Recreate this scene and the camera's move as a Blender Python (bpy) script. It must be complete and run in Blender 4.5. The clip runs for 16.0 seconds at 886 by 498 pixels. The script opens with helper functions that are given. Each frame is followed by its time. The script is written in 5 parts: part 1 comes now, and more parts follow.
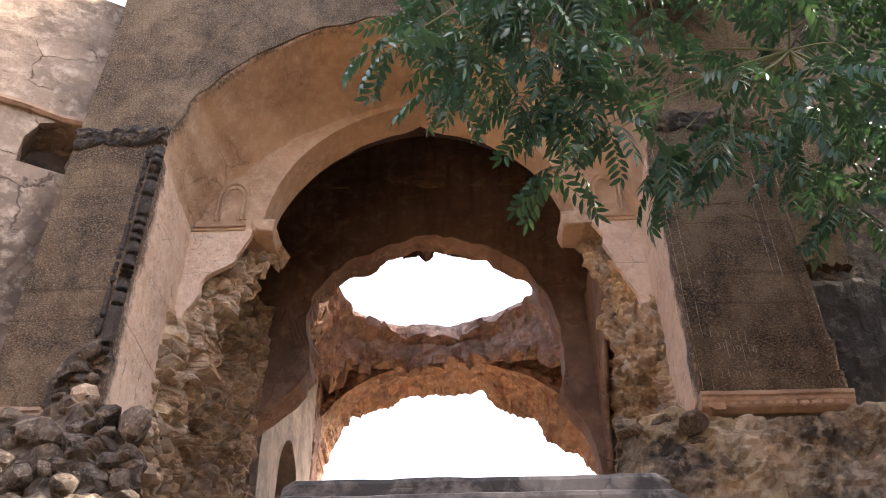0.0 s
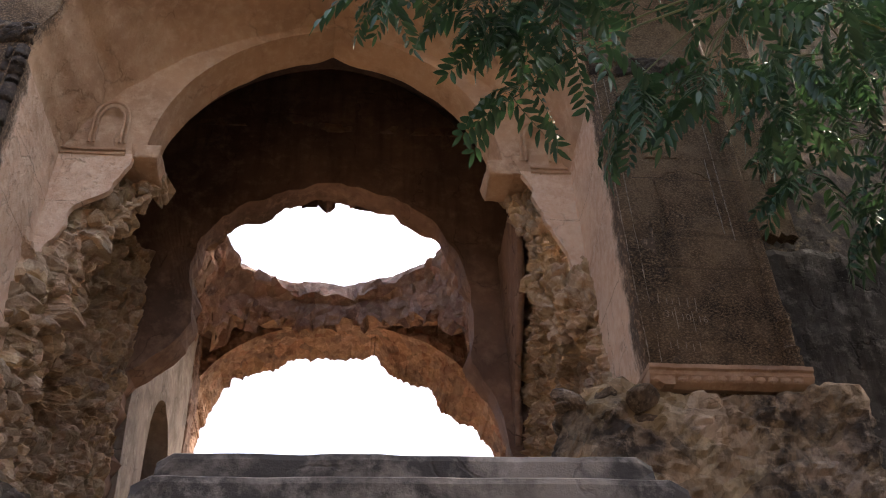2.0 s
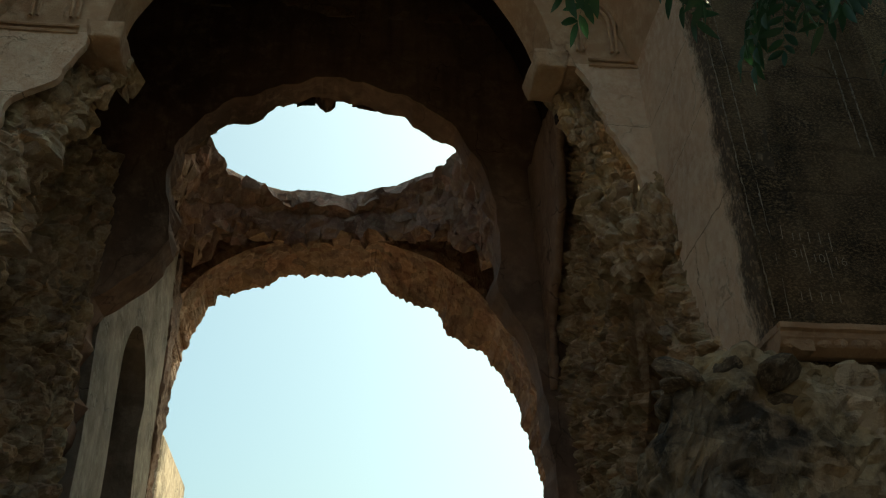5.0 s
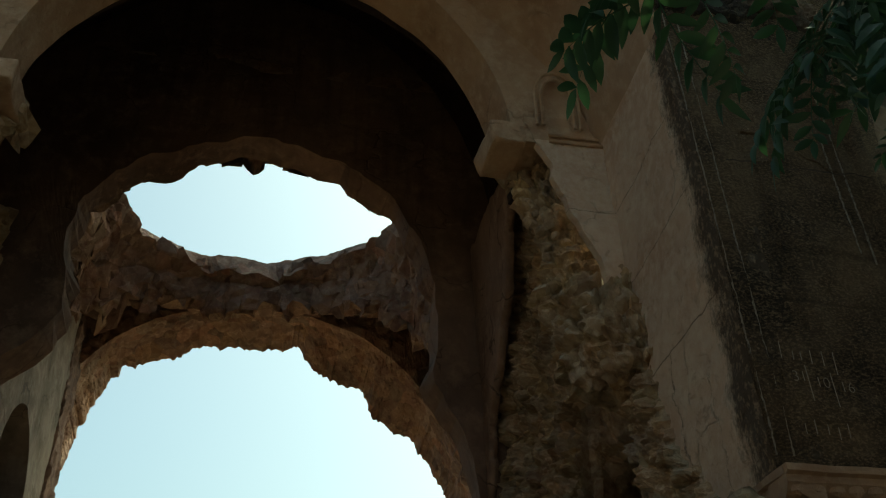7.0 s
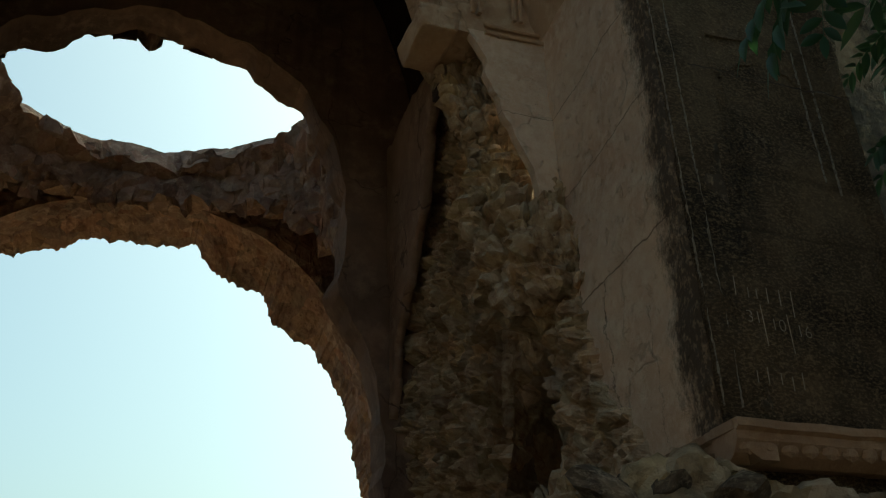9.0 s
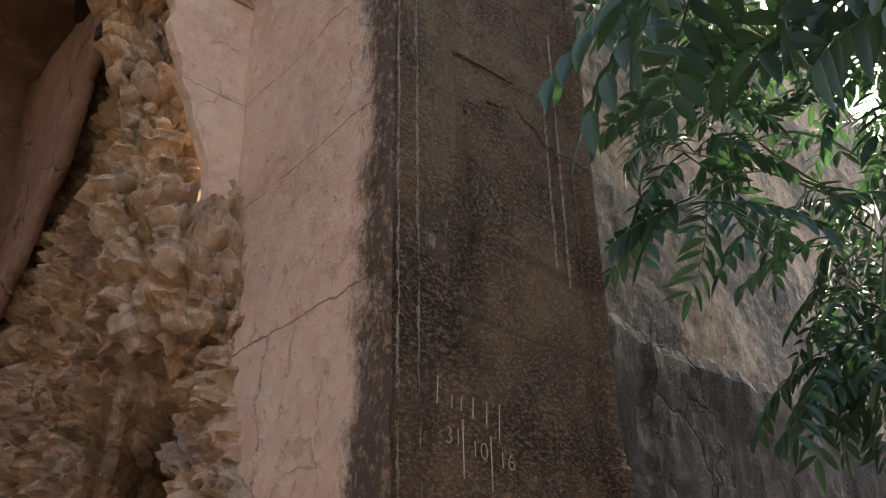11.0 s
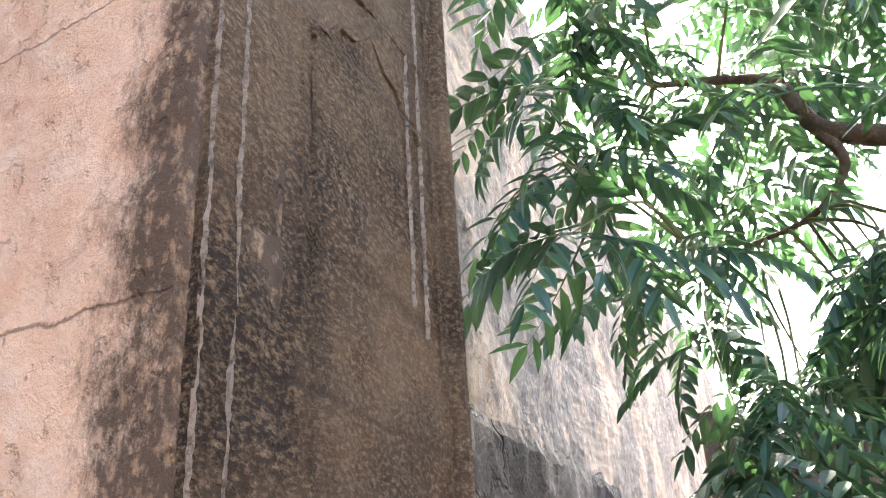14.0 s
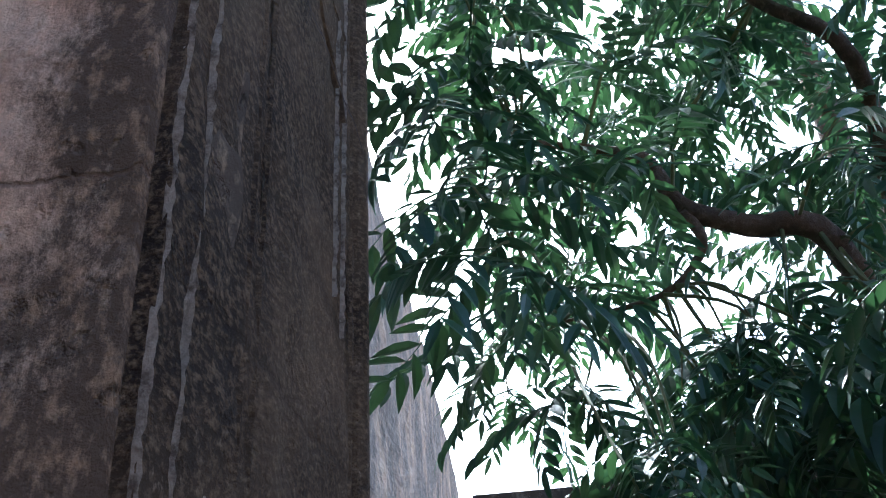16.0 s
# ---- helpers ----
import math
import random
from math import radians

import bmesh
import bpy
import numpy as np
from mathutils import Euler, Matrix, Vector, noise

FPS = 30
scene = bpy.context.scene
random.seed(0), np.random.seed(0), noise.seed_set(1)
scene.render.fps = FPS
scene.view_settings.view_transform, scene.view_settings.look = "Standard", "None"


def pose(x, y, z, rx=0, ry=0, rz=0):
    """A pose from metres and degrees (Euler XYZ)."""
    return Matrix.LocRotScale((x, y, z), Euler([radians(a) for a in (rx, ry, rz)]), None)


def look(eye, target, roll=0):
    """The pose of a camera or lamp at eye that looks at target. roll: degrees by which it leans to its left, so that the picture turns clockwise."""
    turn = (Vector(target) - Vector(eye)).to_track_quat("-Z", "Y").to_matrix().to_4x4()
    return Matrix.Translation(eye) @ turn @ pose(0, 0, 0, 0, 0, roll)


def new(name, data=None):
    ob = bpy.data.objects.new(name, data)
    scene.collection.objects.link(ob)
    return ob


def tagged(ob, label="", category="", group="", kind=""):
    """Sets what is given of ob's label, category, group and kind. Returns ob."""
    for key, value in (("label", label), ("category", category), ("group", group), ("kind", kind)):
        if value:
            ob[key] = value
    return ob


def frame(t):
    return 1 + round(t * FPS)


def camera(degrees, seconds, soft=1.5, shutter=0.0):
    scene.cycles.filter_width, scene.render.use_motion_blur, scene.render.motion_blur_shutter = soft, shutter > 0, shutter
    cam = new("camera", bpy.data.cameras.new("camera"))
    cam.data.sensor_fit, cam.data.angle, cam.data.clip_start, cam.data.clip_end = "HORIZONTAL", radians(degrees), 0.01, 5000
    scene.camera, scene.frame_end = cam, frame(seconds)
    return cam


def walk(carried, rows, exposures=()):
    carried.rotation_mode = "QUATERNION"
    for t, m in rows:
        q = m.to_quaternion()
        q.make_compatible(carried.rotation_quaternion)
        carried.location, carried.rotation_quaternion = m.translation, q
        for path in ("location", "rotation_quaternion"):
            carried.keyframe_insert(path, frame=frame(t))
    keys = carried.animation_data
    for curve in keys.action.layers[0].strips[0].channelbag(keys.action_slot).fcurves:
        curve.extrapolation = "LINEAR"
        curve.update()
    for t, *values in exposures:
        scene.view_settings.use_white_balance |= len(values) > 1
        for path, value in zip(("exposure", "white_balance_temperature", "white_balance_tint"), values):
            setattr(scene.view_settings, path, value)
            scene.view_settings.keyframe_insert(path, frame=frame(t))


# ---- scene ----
cam = camera(52.0, 16.0, soft=1.1)
PATH = [
    (0, (0.365, 0.132, 1.75), (0.317, 1.678, 3.018), -0.4),
    (0.5, (0.336, 0.318, 1.813), (0.255, 1.872, 3.069), -2.1),
    (1, (0.236, 0.533, 1.764), (0.259, 2.137, 2.958), -1.2),
    (1.5, (0.171, 0.814, 2.062), (0.323, 2.482, 3.156), -2.1),
    (2, (0.121, 1.073, 2.238), (0.323, 2.652, 3.449), -2.5),
    (2.5, (0.056, 1.275, 2.339), (0.194, 2.944, 3.432), -3.5),
    (3, (-0.005, 1.508, 2.547), (0.147, 3.196, 3.609), -4.2),
    (3.2, (0.019, 1.598, 2.611), (0.224, 3.291, 3.655), -2.9),
    (5.3, (-0.102, 2.415, 3.385), (0.147, 4.109, 4.419), -2.1),
    (5.5, (-0.107, 2.451, 3.459), (0.175, 4.134, 4.501), -3.1),
    (6, (-0.16, 2.644, 3.578), (0.139, 4.302, 4.656), -4.2),
    (6.5, (-0.098, 2.863, 3.787), (0.188, 4.511, 4.884), -2.0),
    (7, (-0.061, 2.982, 3.848), (0.329, 4.571, 4.999), -2.5),
    (7.5, (-0.053, 3.076, 3.928), (0.314, 4.699, 5.037), -0.0),
    (8, (-0.04, 3.215, 4.022), (0.211, 4.866, 5.124), 1.5),
    (8.5, (-0.007, 3.415, 4.151), (0.322, 5.1, 5.177), 0.4),
    (9, (0.088, 3.541, 4.205), (0.686, 5.183, 5.177), -2.1),
    (9.5, (0.218, 3.692, 4.36), (0.998, 5.322, 5.217), -1.7),
    (10, (0.306, 3.921, 4.508), (1.147, 5.509, 5.385), -0.1),
    (10.2, (0.327, 4.003, 4.6), (1.248, 5.513, 5.534), -0.4),
    (12.3, (0.914, 4.779, 5.161), (2.333, 5.879, 6.044), -0.7),
    (12.5, (0.954, 4.859, 5.171), (2.367, 5.944, 6.08), -0.9),
    (13, (1.041, 5.018, 5.325), (2.467, 6.147, 6.157), 0.3),
    (13.5, (1.072, 5.233, 5.451), (2.643, 6.151, 6.283), -1.8),
    (14, (1.094, 5.345, 5.577), (2.74, 6.062, 6.459), -3.4),
    (14.5, (1.187, 5.475, 5.602), (2.832, 5.979, 6.622), -4.3),
    (15, (1.28, 5.611, 5.62), (2.882, 5.951, 6.768), -4.6),
    (15.5, (1.305, 5.754, 5.577), (2.984, 5.985, 6.639), -4.0),
    (16, (1.335, 5.837, 5.569), (3.052, 6.018, 6.579), -3.1),
]
EXPOSURES = [(0, 3.35, 7100, 14), (1.5, 2.8, 7100, 13), (2.4, 2.4, 7100, 12), (3.2, 1.95, 7000, 5), (5.3, 0.95, 7000, -24), (8.5, 0.92, 7000, -24), (9.5, 1.0, 6800, -18), (10.2, 1.75, 6800, -1),
             (12.3, 4.55, 6950, 11), (14.0, 4.7, 6500, 9), (15.0, 3.6, 5600, 7), (16, 2.9, 5100, 6)]
walk(cam, [(t, look(eye, target, roll)) for t, eye, target, roll in PATH], EXPOSURES)

# ---- world and sun ----
SUN_DIR = Vector((0.63, 0.24, 0.77)).normalized()
world = bpy.data.worlds.new("sky")
scene.world = world
world.use_nodes = True
wn = world.node_tree.nodes
sky = wn.new("ShaderNodeTexSky")
sky.sky_type, sky.sun_disc = "NISHITA", False
sky.sun_elevation = math.asin(SUN_DIR.z)
sky.sun_rotation = math.atan2(SUN_DIR.x, SUN_DIR.y)
sky.air_density, sky.dust_density, sky.ozone_density = 1.0, 7.0, 1.0
wn["Background"].inputs["Strength"].default_value = 0.15
world.node_tree.links.new(sky.outputs[0], wn["Background"].inputs["Color"])
sun = new("sun", bpy.data.lights.new("sun", "SUN"))
sun.data.energy, sun.data.angle, sun.data.color = 2.0, radians(0.5), (1.0, 0.93, 0.83)
sun.matrix_world = look(SUN_DIR * 50, (0, 0, 0))


# ---- materials ----
def mix_rgb(nt, fac, a, b, mode="MIX"):
    m = nt.nodes.new("ShaderNodeMix")
    m.data_type, m.blend_type = "RGBA", mode
    for sock, v in ((m.inputs[0], fac), (m.inputs[6], a), (m.inputs[7], b)):
        if isinstance(v, bpy.types.NodeSocket):
            nt.links.new(v, sock)
        elif isinstance(v, (int, float)):
            sock.default_value = v
        else:
            sock.default_value = (*v, 1)
    return m.outputs[2]


def noise_mask(nt, vec, scale, lo, hi, detail=4.0, rough=0.6, stretch=None, distortion=0.0):
    if stretch:
        mp = nt.nodes.new("ShaderNodeMapping")
        mp.inputs["Scale"].default_value = stretch
        nt.links.new(vec, mp.inputs["Vector"])
        vec = mp.outputs[0]
    n = nt.nodes.new("ShaderNodeTexNoise")
    n.inputs["Scale"].default_value, n.inputs["Detail"].default_value = scale, detail
    n.inputs["Roughness"].default_value, n.inputs["Distortion"].default_value = rough, distortion
    nt.links.new(vec, n.inputs["Vector"])
    r = nt.nodes.new("ShaderNodeMapRange")
    r.inputs["From Min"].default_value, r.inputs["From Max"].default_value = lo, hi
    nt.links.new(n.outputs[0], r.inputs["Value"])
    return r.outputs[0], n.outputs[0]


def masonry(name, base, stain, pale, big=0.7, fine=9.0, streak=0.0, speck=0.0, crack=0.0, rough=0.92, bump=0.5,
            big_range=(0.38, 0.62), pale_range=(0.5, 0.7), per_piece=False, pits=0.0, streak_stretch=(3, 3, 0.25), fine_stretch=None, runoff=None, cells=0.0, joints=(), splits=(), joint_mix=0.7):
    """Weathered wall surface: a base colour with large stains, finer pale wear, drip streaks, lichen specks and cracks."""
    m = bpy.data.materials.new(name)
    m.use_nodes = True
    nt = m.node_tree
    bsdf = nt.nodes["Principled BSDF"]
    tc = nt.nodes.new("ShaderNodeTexCoord")
    vec = tc.outputs["Object"]
    if per_piece:
        info = nt.nodes.new("ShaderNodeObjectInfo")
        add = nt.nodes.new("ShaderNodeVectorMath")
        add.operation = "MULTIPLY_ADD"
        add.inputs[1].default_value = (17, 31, 23)
        nt.links.new(info.outputs["Random"], add.inputs[0])
        nt.links.new(vec, add.inputs[2])
        vec = add.outputs[0]
    f1, _ = noise_mask(nt, vec, big, *big_range, detail=8, rough=0.65, distortion=0.3)
    f2, h2 = noise_mask(nt, vec, fine, *pale_range, detail=8, rough=0.7, stretch=fine_stretch)
    col = mix_rgb(nt, f1, base, stain)
    f2s = nt.nodes.new("ShaderNodeMath")
    f2s.operation, f2s.inputs[1].default_value = "MULTIPLY", 0.75
    nt.links.new(f2, f2s.inputs[0])
    col = mix_rgb(nt, f2s.outputs[0], col, pale)
    if streak:
        f3, _ = noise_mask(nt, vec, 2.2, 0.5, 0.72, detail=6, stretch=streak_stretch)
        fs = nt.nodes.new("ShaderNodeMath")
        fs.operation, fs.inputs[1].default_value = "MULTIPLY", streak
        nt.links.new(f3, fs.inputs[0])
        col = mix_rgb(nt, fs.outputs[0], col, tuple(c * 0.35 for c in stain))
    if speck:
        f4, _ = noise_mask(nt, vec, 42, 0.64, 0.70, detail=3)
        f5, _ = noise_mask(nt, vec, 3.0, 0.42, 0.62, detail=3)
        mu = nt.nodes.new("ShaderNodeMath")
        mu.operation = "MULTIPLY"
        nt.links.new(f4, mu.inputs[0]), nt.links.new(f5, mu.inputs[1])
        ms = nt.nodes.new("ShaderNodeMath")
        ms.operation, ms.inputs[1].default_value = "MULTIPLY", speck
        nt.links.new(mu.outputs[0], ms.inputs[0])
        col = mix_rgb(nt, ms.outputs[0], col, tuple(min(0.75, c * 1.5 + 0.12) for c in pale))
    if cells:
        # every stone its own tone
        cw = nt.nodes.new("ShaderNodeTexNoise")
        cw.inputs["Scale"].default_value = cells * 0.8
        nt.links.new(vec, cw.inputs["Vector"])
        ca = nt.nodes.new("ShaderNodeVectorMath")
        ca.operation = "MULTIPLY_ADD"
        ca.inputs[1].default_value = (0.5 / cells,) * 3
        nt.links.new(cw.outputs["Color"], ca.inputs[0]), nt.links.new(vec, ca.inputs[2])
        cv = nt.nodes.new("ShaderNodeTexVoronoi")
        cv.inputs["Scale"].default_value = cells
        nt.links.new(ca.outputs[0], cv.inputs["Vector"])
        cs_ = nt.nodes.new("ShaderNodeSeparateColor")
        nt.links.new(cv.outputs["Color"], cs_.inputs[0])
        ch = nt.nodes.new("ShaderNodeHueSaturation")
        for out, sock, lo, hi in ((0, "Value", 0.72, 1.28), (1, "Saturation", 0.85, 1.12), (2, "Hue", 0.492, 0.508)):
            r_ = nt.nodes.new("ShaderNodeMapRange")
            r_.inputs["To Min"].default_value, r_.inputs["To Max"].default_value = lo, hi
            nt.links.new(cs_.outputs[out], r_.inputs["Value"]), nt.links.new(r_.outputs[0], ch.inputs[sock])
        nt.links.new(col, ch.inputs["Color"])
        col = ch.outputs[0]
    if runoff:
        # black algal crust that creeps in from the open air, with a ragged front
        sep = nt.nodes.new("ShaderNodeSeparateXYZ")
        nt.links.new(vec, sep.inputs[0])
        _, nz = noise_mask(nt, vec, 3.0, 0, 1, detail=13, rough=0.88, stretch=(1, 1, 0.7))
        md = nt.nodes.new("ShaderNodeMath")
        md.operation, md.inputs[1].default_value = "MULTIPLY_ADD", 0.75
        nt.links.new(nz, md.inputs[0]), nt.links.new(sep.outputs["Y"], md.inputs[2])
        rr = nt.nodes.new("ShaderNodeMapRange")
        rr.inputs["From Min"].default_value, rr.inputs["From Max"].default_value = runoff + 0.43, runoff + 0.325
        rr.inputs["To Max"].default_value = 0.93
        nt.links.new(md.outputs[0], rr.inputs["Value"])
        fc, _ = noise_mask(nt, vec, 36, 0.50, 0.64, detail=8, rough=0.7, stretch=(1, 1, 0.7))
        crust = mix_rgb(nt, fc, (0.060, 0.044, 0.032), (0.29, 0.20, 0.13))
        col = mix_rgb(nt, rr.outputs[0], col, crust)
    gaps = None
    if joints or splits:
        # hairline cracks along the bed joints (at heights z) and down the face (at depths y, below a height)
        jsep = nt.nodes.new("ShaderNodeSeparateXYZ")
        nt.links.new(vec, jsep.inputs[0])
        _, jn = noise_mask(nt, vec, 2.6, 0, 1, detail=9, rough=0.72)
        for axis, at, below, wide in [("Z", z, None, w) for z, w in joints] + [("Y", y, z, w) for y, z, w in splits]:
            off = nt.nodes.new("ShaderNodeMath")
            off.operation, off.inputs[1].default_value = "MULTIPLY_ADD", 0.10 if axis == "Z" else 0.35
            nt.links.new(jn, off.inputs[0]), nt.links.new(jsep.outputs[axis], off.inputs[2])
            cmp_ = nt.nodes.new("ShaderNodeMath")
            cmp_.operation, cmp_.inputs[1].default_value = "SUBTRACT", at + (0.05 if axis == "Z" else 0.175)
            nt.links.new(off.outputs[0], cmp_.inputs[0])
            ab = nt.nodes.new("ShaderNodeMath")
            ab.operation = "ABSOLUTE"
            nt.links.new(cmp_.outputs[0], ab.inputs[0])
            mr = nt.nodes.new("ShaderNodeMapRange")
            mr.inputs["From Min"].default_value, mr.inputs["From Max"].default_value = wide, wide * 0.3
            nt.links.new(ab.outputs[0], mr.inputs["Value"])
            out = mr.outputs[0]
            if below is not None:
                lt = nt.nodes.new("ShaderNodeMath")
                lt.operation, lt.inputs[1].default_value = "LESS_THAN", below
                nt.links.new(jsep.outputs["Z"], lt.inputs[0])
                mm = nt.nodes.new("ShaderNodeMath")
                mm.operation = "MULTIPLY"
                nt.links.new(out, mm.inputs[0]), nt.links.new(lt.outputs[0], mm.inputs[1])
                out = mm.outputs[0]
            if gaps is not None:
                mx = nt.nodes.new("ShaderNodeMath")
                mx.operation = "MAXIMUM"
                nt.links.new(gaps, mx.inputs[0]), nt.links.new(out, mx.inputs[1])
                out = mx.outputs[0]
            gaps = out
        gs = nt.nodes.new("ShaderNodeMath")
        gs.operation, gs.inputs[1].default_value = "MULTIPLY", joint_mix
        nt.links.new(gaps, gs.inputs[0])
        col = mix_rgb(nt, gs.outputs[0], col, tuple(c * 0.3 for c in stain))
    height = h2
    if gaps is not None:
        jh = nt.nodes.new("ShaderNodeMath")
        jh.operation, jh.inputs[1].default_value = "MULTIPLY_ADD", -0.8
        nt.links.new(gs.outputs[0], jh.inputs[0]), nt.links.new(height, jh.inputs[2])
        height = jh.outputs[0]
    # fine grain of the surface
    _, g = noise_mask(nt, vec, 95, 0, 1, detail=4, rough=0.75)
    gm = nt.nodes.new("ShaderNodeMath")
    gm.operation, gm.inputs[1].default_value = "MULTIPLY_ADD", 0.35
    nt.links.new(g, gm.inputs[0]), nt.links.new(height, gm.inputs[2])
    height = gm.outputs[0]
    if pits:
        pv, _ = noise_mask(nt, vec, 16, 0.60, 0.66, detail=5, rough=0.6)
        pm = nt.nodes.new("ShaderNodeMath")
        pm.operation, pm.inputs[1].default_value = "MULTIPLY_ADD", -pits
        nt.links.new(pv, pm.inputs[0]), nt.links.new(height, pm.inputs[2])
        height = pm.outputs[0]
    if crack:
        wob = nt.nodes.new("ShaderNodeTexNoise")
        wob.inputs["Scale"].default_value, wob.inputs["Detail"].default_value = 2.5, 6
        nt.links.new(vec, wob.inputs["Vector"])
        av = nt.nodes.new("ShaderNodeVectorMath")
        av.operation = "MULTIPLY_ADD"
        av.inputs[1].default_value = (0.55, 0.55, 0.55)
        nt.links.new(wob.outputs["Color"], av.inputs[0]), nt.links.new(vec, av.inputs[2])
        vo = nt.nodes.new("ShaderNodeTexVoronoi")
        vo.feature, vo.inputs["Scale"].default_value = "DISTANCE_TO_EDGE", 1.7
        nt.links.new(av.outputs[0], vo.inputs["Vector"])
        cr = nt.nodes.new("ShaderNodeMapRange")
        cr.inputs["From Min"].default_value, cr.inputs["From Max"].default_value = 0.022, 0.004
        nt.links.new(vo.outputs["Distance"], cr.inputs["Value"])
        mk, _ = noise_mask(nt, vec, 1.6, 0.5, 0.58, detail=2)
        cm = nt.nodes.new("ShaderNodeMath")
        cm.operation = "MULTIPLY"
        nt.links.new(cr.outputs[0], cm.inputs[0]), nt.links.new(mk, cm.inputs[1])
        cs = nt.nodes.new("ShaderNodeMath")
        cs.operation, cs.inputs[1].default_value = "MULTIPLY", crack
        nt.links.new(cm.outputs[0], cs.inputs[0])
        col = mix_rgb(nt, cs.outputs[0], col, tuple(c * 0.25 for c in base))
        hm = nt.nodes.new("ShaderNodeMath")
        hm.operation, hm.inputs[1].default_value = "MULTIPLY_ADD", -0.9 * crack
        nt.links.new(cm.outputs[0], hm.inputs[0]), nt.links.new(height, hm.inputs[2])
        height = hm.outputs[0]
    if per_piece:
        hv = nt.nodes.new("ShaderNodeHueSaturation")
        r = nt.nodes.new("ShaderNodeMapRange")
        r.inputs["To Min"].default_value, r.inputs["To Max"].default_value = 0.65, 1.3
        nt.links.new(info.outputs["Random"], r.inputs["Value"]), nt.links.new(r.outputs[0], hv.inputs["Value"])
        nt.links.new(col, hv.inputs["Color"])
        col = hv.outputs[0]
    nt.links.new(col, bsdf.inputs["Base Color"])
    bsdf.inputs["Roughness"].default_value = rough
    bsdf.inputs["Specular IOR Level"].default_value = 0.25
    b = nt.nodes.new("ShaderNodeBump")
    b.inputs["Strength"].default_value, b.inputs["Distance"].default_value = bump, 0.03
    nt.links.new(height, b.inputs["Height"]), nt.links.new(b.outputs[0], bsdf.inputs["Normal"])
    return m


M_DARK = masonry("black_weathered_plaster", (0.178, 0.122, 0.076), (0.042, 0.030, 0.022), (0.37, 0.255, 0.155), big=1.9, fine=75,
                 streak=0.45, speck=0.35, crack=0.35, bump=0.9, big_range=(0.36, 0.60), pale_range=(0.47, 0.66), pits=0.6, fine_stretch=(0.75, 1, 1.25), streak_stretch=(1.6, 1.6, 0.5),
                 joints=((6.10, 0.012), (6.42, 0.030), (7.62, 0.010)), joint_mix=0.28)
M_PINK = masonry("pink_lime_plaster", (0.72, 0.52, 0.38), (0.60, 0.395, 0.275), (0.80, 0.65, 0.51), big=1.7, fine=11,
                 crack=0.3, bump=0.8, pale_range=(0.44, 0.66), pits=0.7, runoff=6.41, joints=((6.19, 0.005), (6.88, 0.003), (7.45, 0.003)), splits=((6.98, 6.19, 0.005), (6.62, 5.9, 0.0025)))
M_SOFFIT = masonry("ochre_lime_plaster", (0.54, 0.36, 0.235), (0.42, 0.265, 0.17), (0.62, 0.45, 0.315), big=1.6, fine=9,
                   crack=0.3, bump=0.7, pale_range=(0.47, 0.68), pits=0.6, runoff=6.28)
M_NEARBLACK = masonry("smoke_blackened_plaster", (0.058, 0.034, 0.028), (0.030, 0.019, 0.017), (0.115, 0.065, 0.048), big=0.8, fine=5,
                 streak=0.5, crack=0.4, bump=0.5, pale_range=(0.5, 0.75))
# brown plaster of the inner arch wall; also the shaded tone of the far pier
M_BROWNSHADE = masonry("brown_sooty_plaster", (0.25, 0.150, 0.108), (0.10, 0.062, 0.048), (0.34, 0.22, 0.16), big=0.55, fine=5, streak=0.4, crack=0.5, bump=0.5)
M_RUBBLE = masonry("ochre_rubble_masonry", (0.50, 0.345, 0.22), (0.34, 0.215, 0.13), (0.66, 0.53, 0.38), big=2.2, fine=11, bump=1.0,
                   pale_range=(0.42, 0.64), pits=0.7, cells=6.5)
M_PLINTH = masonry("tan_plinth_with_black_drips", (0.37, 0.275, 0.185), (0.055, 0.044, 0.036), (0.50, 0.40, 0.29), big=1.2, fine=9, bump=0.9, big_range=(0.44, 0.56),
                   streak=0.9, streak_stretch=(1.6, 1.6, 0.22), pits=0.7, cells=4.5, joints=((4.12, 0.014), (3.5, 0.014)), joint_mix=0.8)
M_REDRUB = masonry("red_rubble_masonry", (0.29, 0.175, 0.122), (0.17, 0.098, 0.070), (0.40, 0.275, 0.20), big=1.6, fine=9, bump=0.9,
                   pale_range=(0.47, 0.68), pits=0.5, cells=5.0)
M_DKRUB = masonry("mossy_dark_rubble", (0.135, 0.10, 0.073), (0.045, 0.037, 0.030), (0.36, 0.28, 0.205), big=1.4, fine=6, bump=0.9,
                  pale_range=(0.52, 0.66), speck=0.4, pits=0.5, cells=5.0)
M_STONE = masonry("loose_ochre_stone", (0.49, 0.36, 0.24), (0.36, 0.25, 0.165), (0.66, 0.54, 0.41), big=2.5, fine=13, bump=0.7, per_piece=True, pits=0.4)
M_DKSTONE = masonry("blackened_stone", (0.20, 0.15, 0.11), (0.07, 0.055, 0.045), (0.46, 0.38, 0.29), big=2.5, fine=8, bump=0.7, per_piece=True, pits=0.4)
M_STEP = masonry("grey_cement_step", (0.20, 0.18, 0.162), (0.050, 0.047, 0.046), (0.36, 0.33, 0.30), big=1.9, fine=5, bump=0.35, rough=0.85,
                 pale_range=(0.54, 0.72), big_range=(0.44, 0.54), crack=0.4, per_piece=True, streak=0.35)
M_CORNICE = masonry("carved_buff_sandstone", (0.40, 0.27, 0.19), (0.26, 0.165, 0.115), (0.50, 0.37, 0.27), big=2.5, fine=12, bump=0.5)
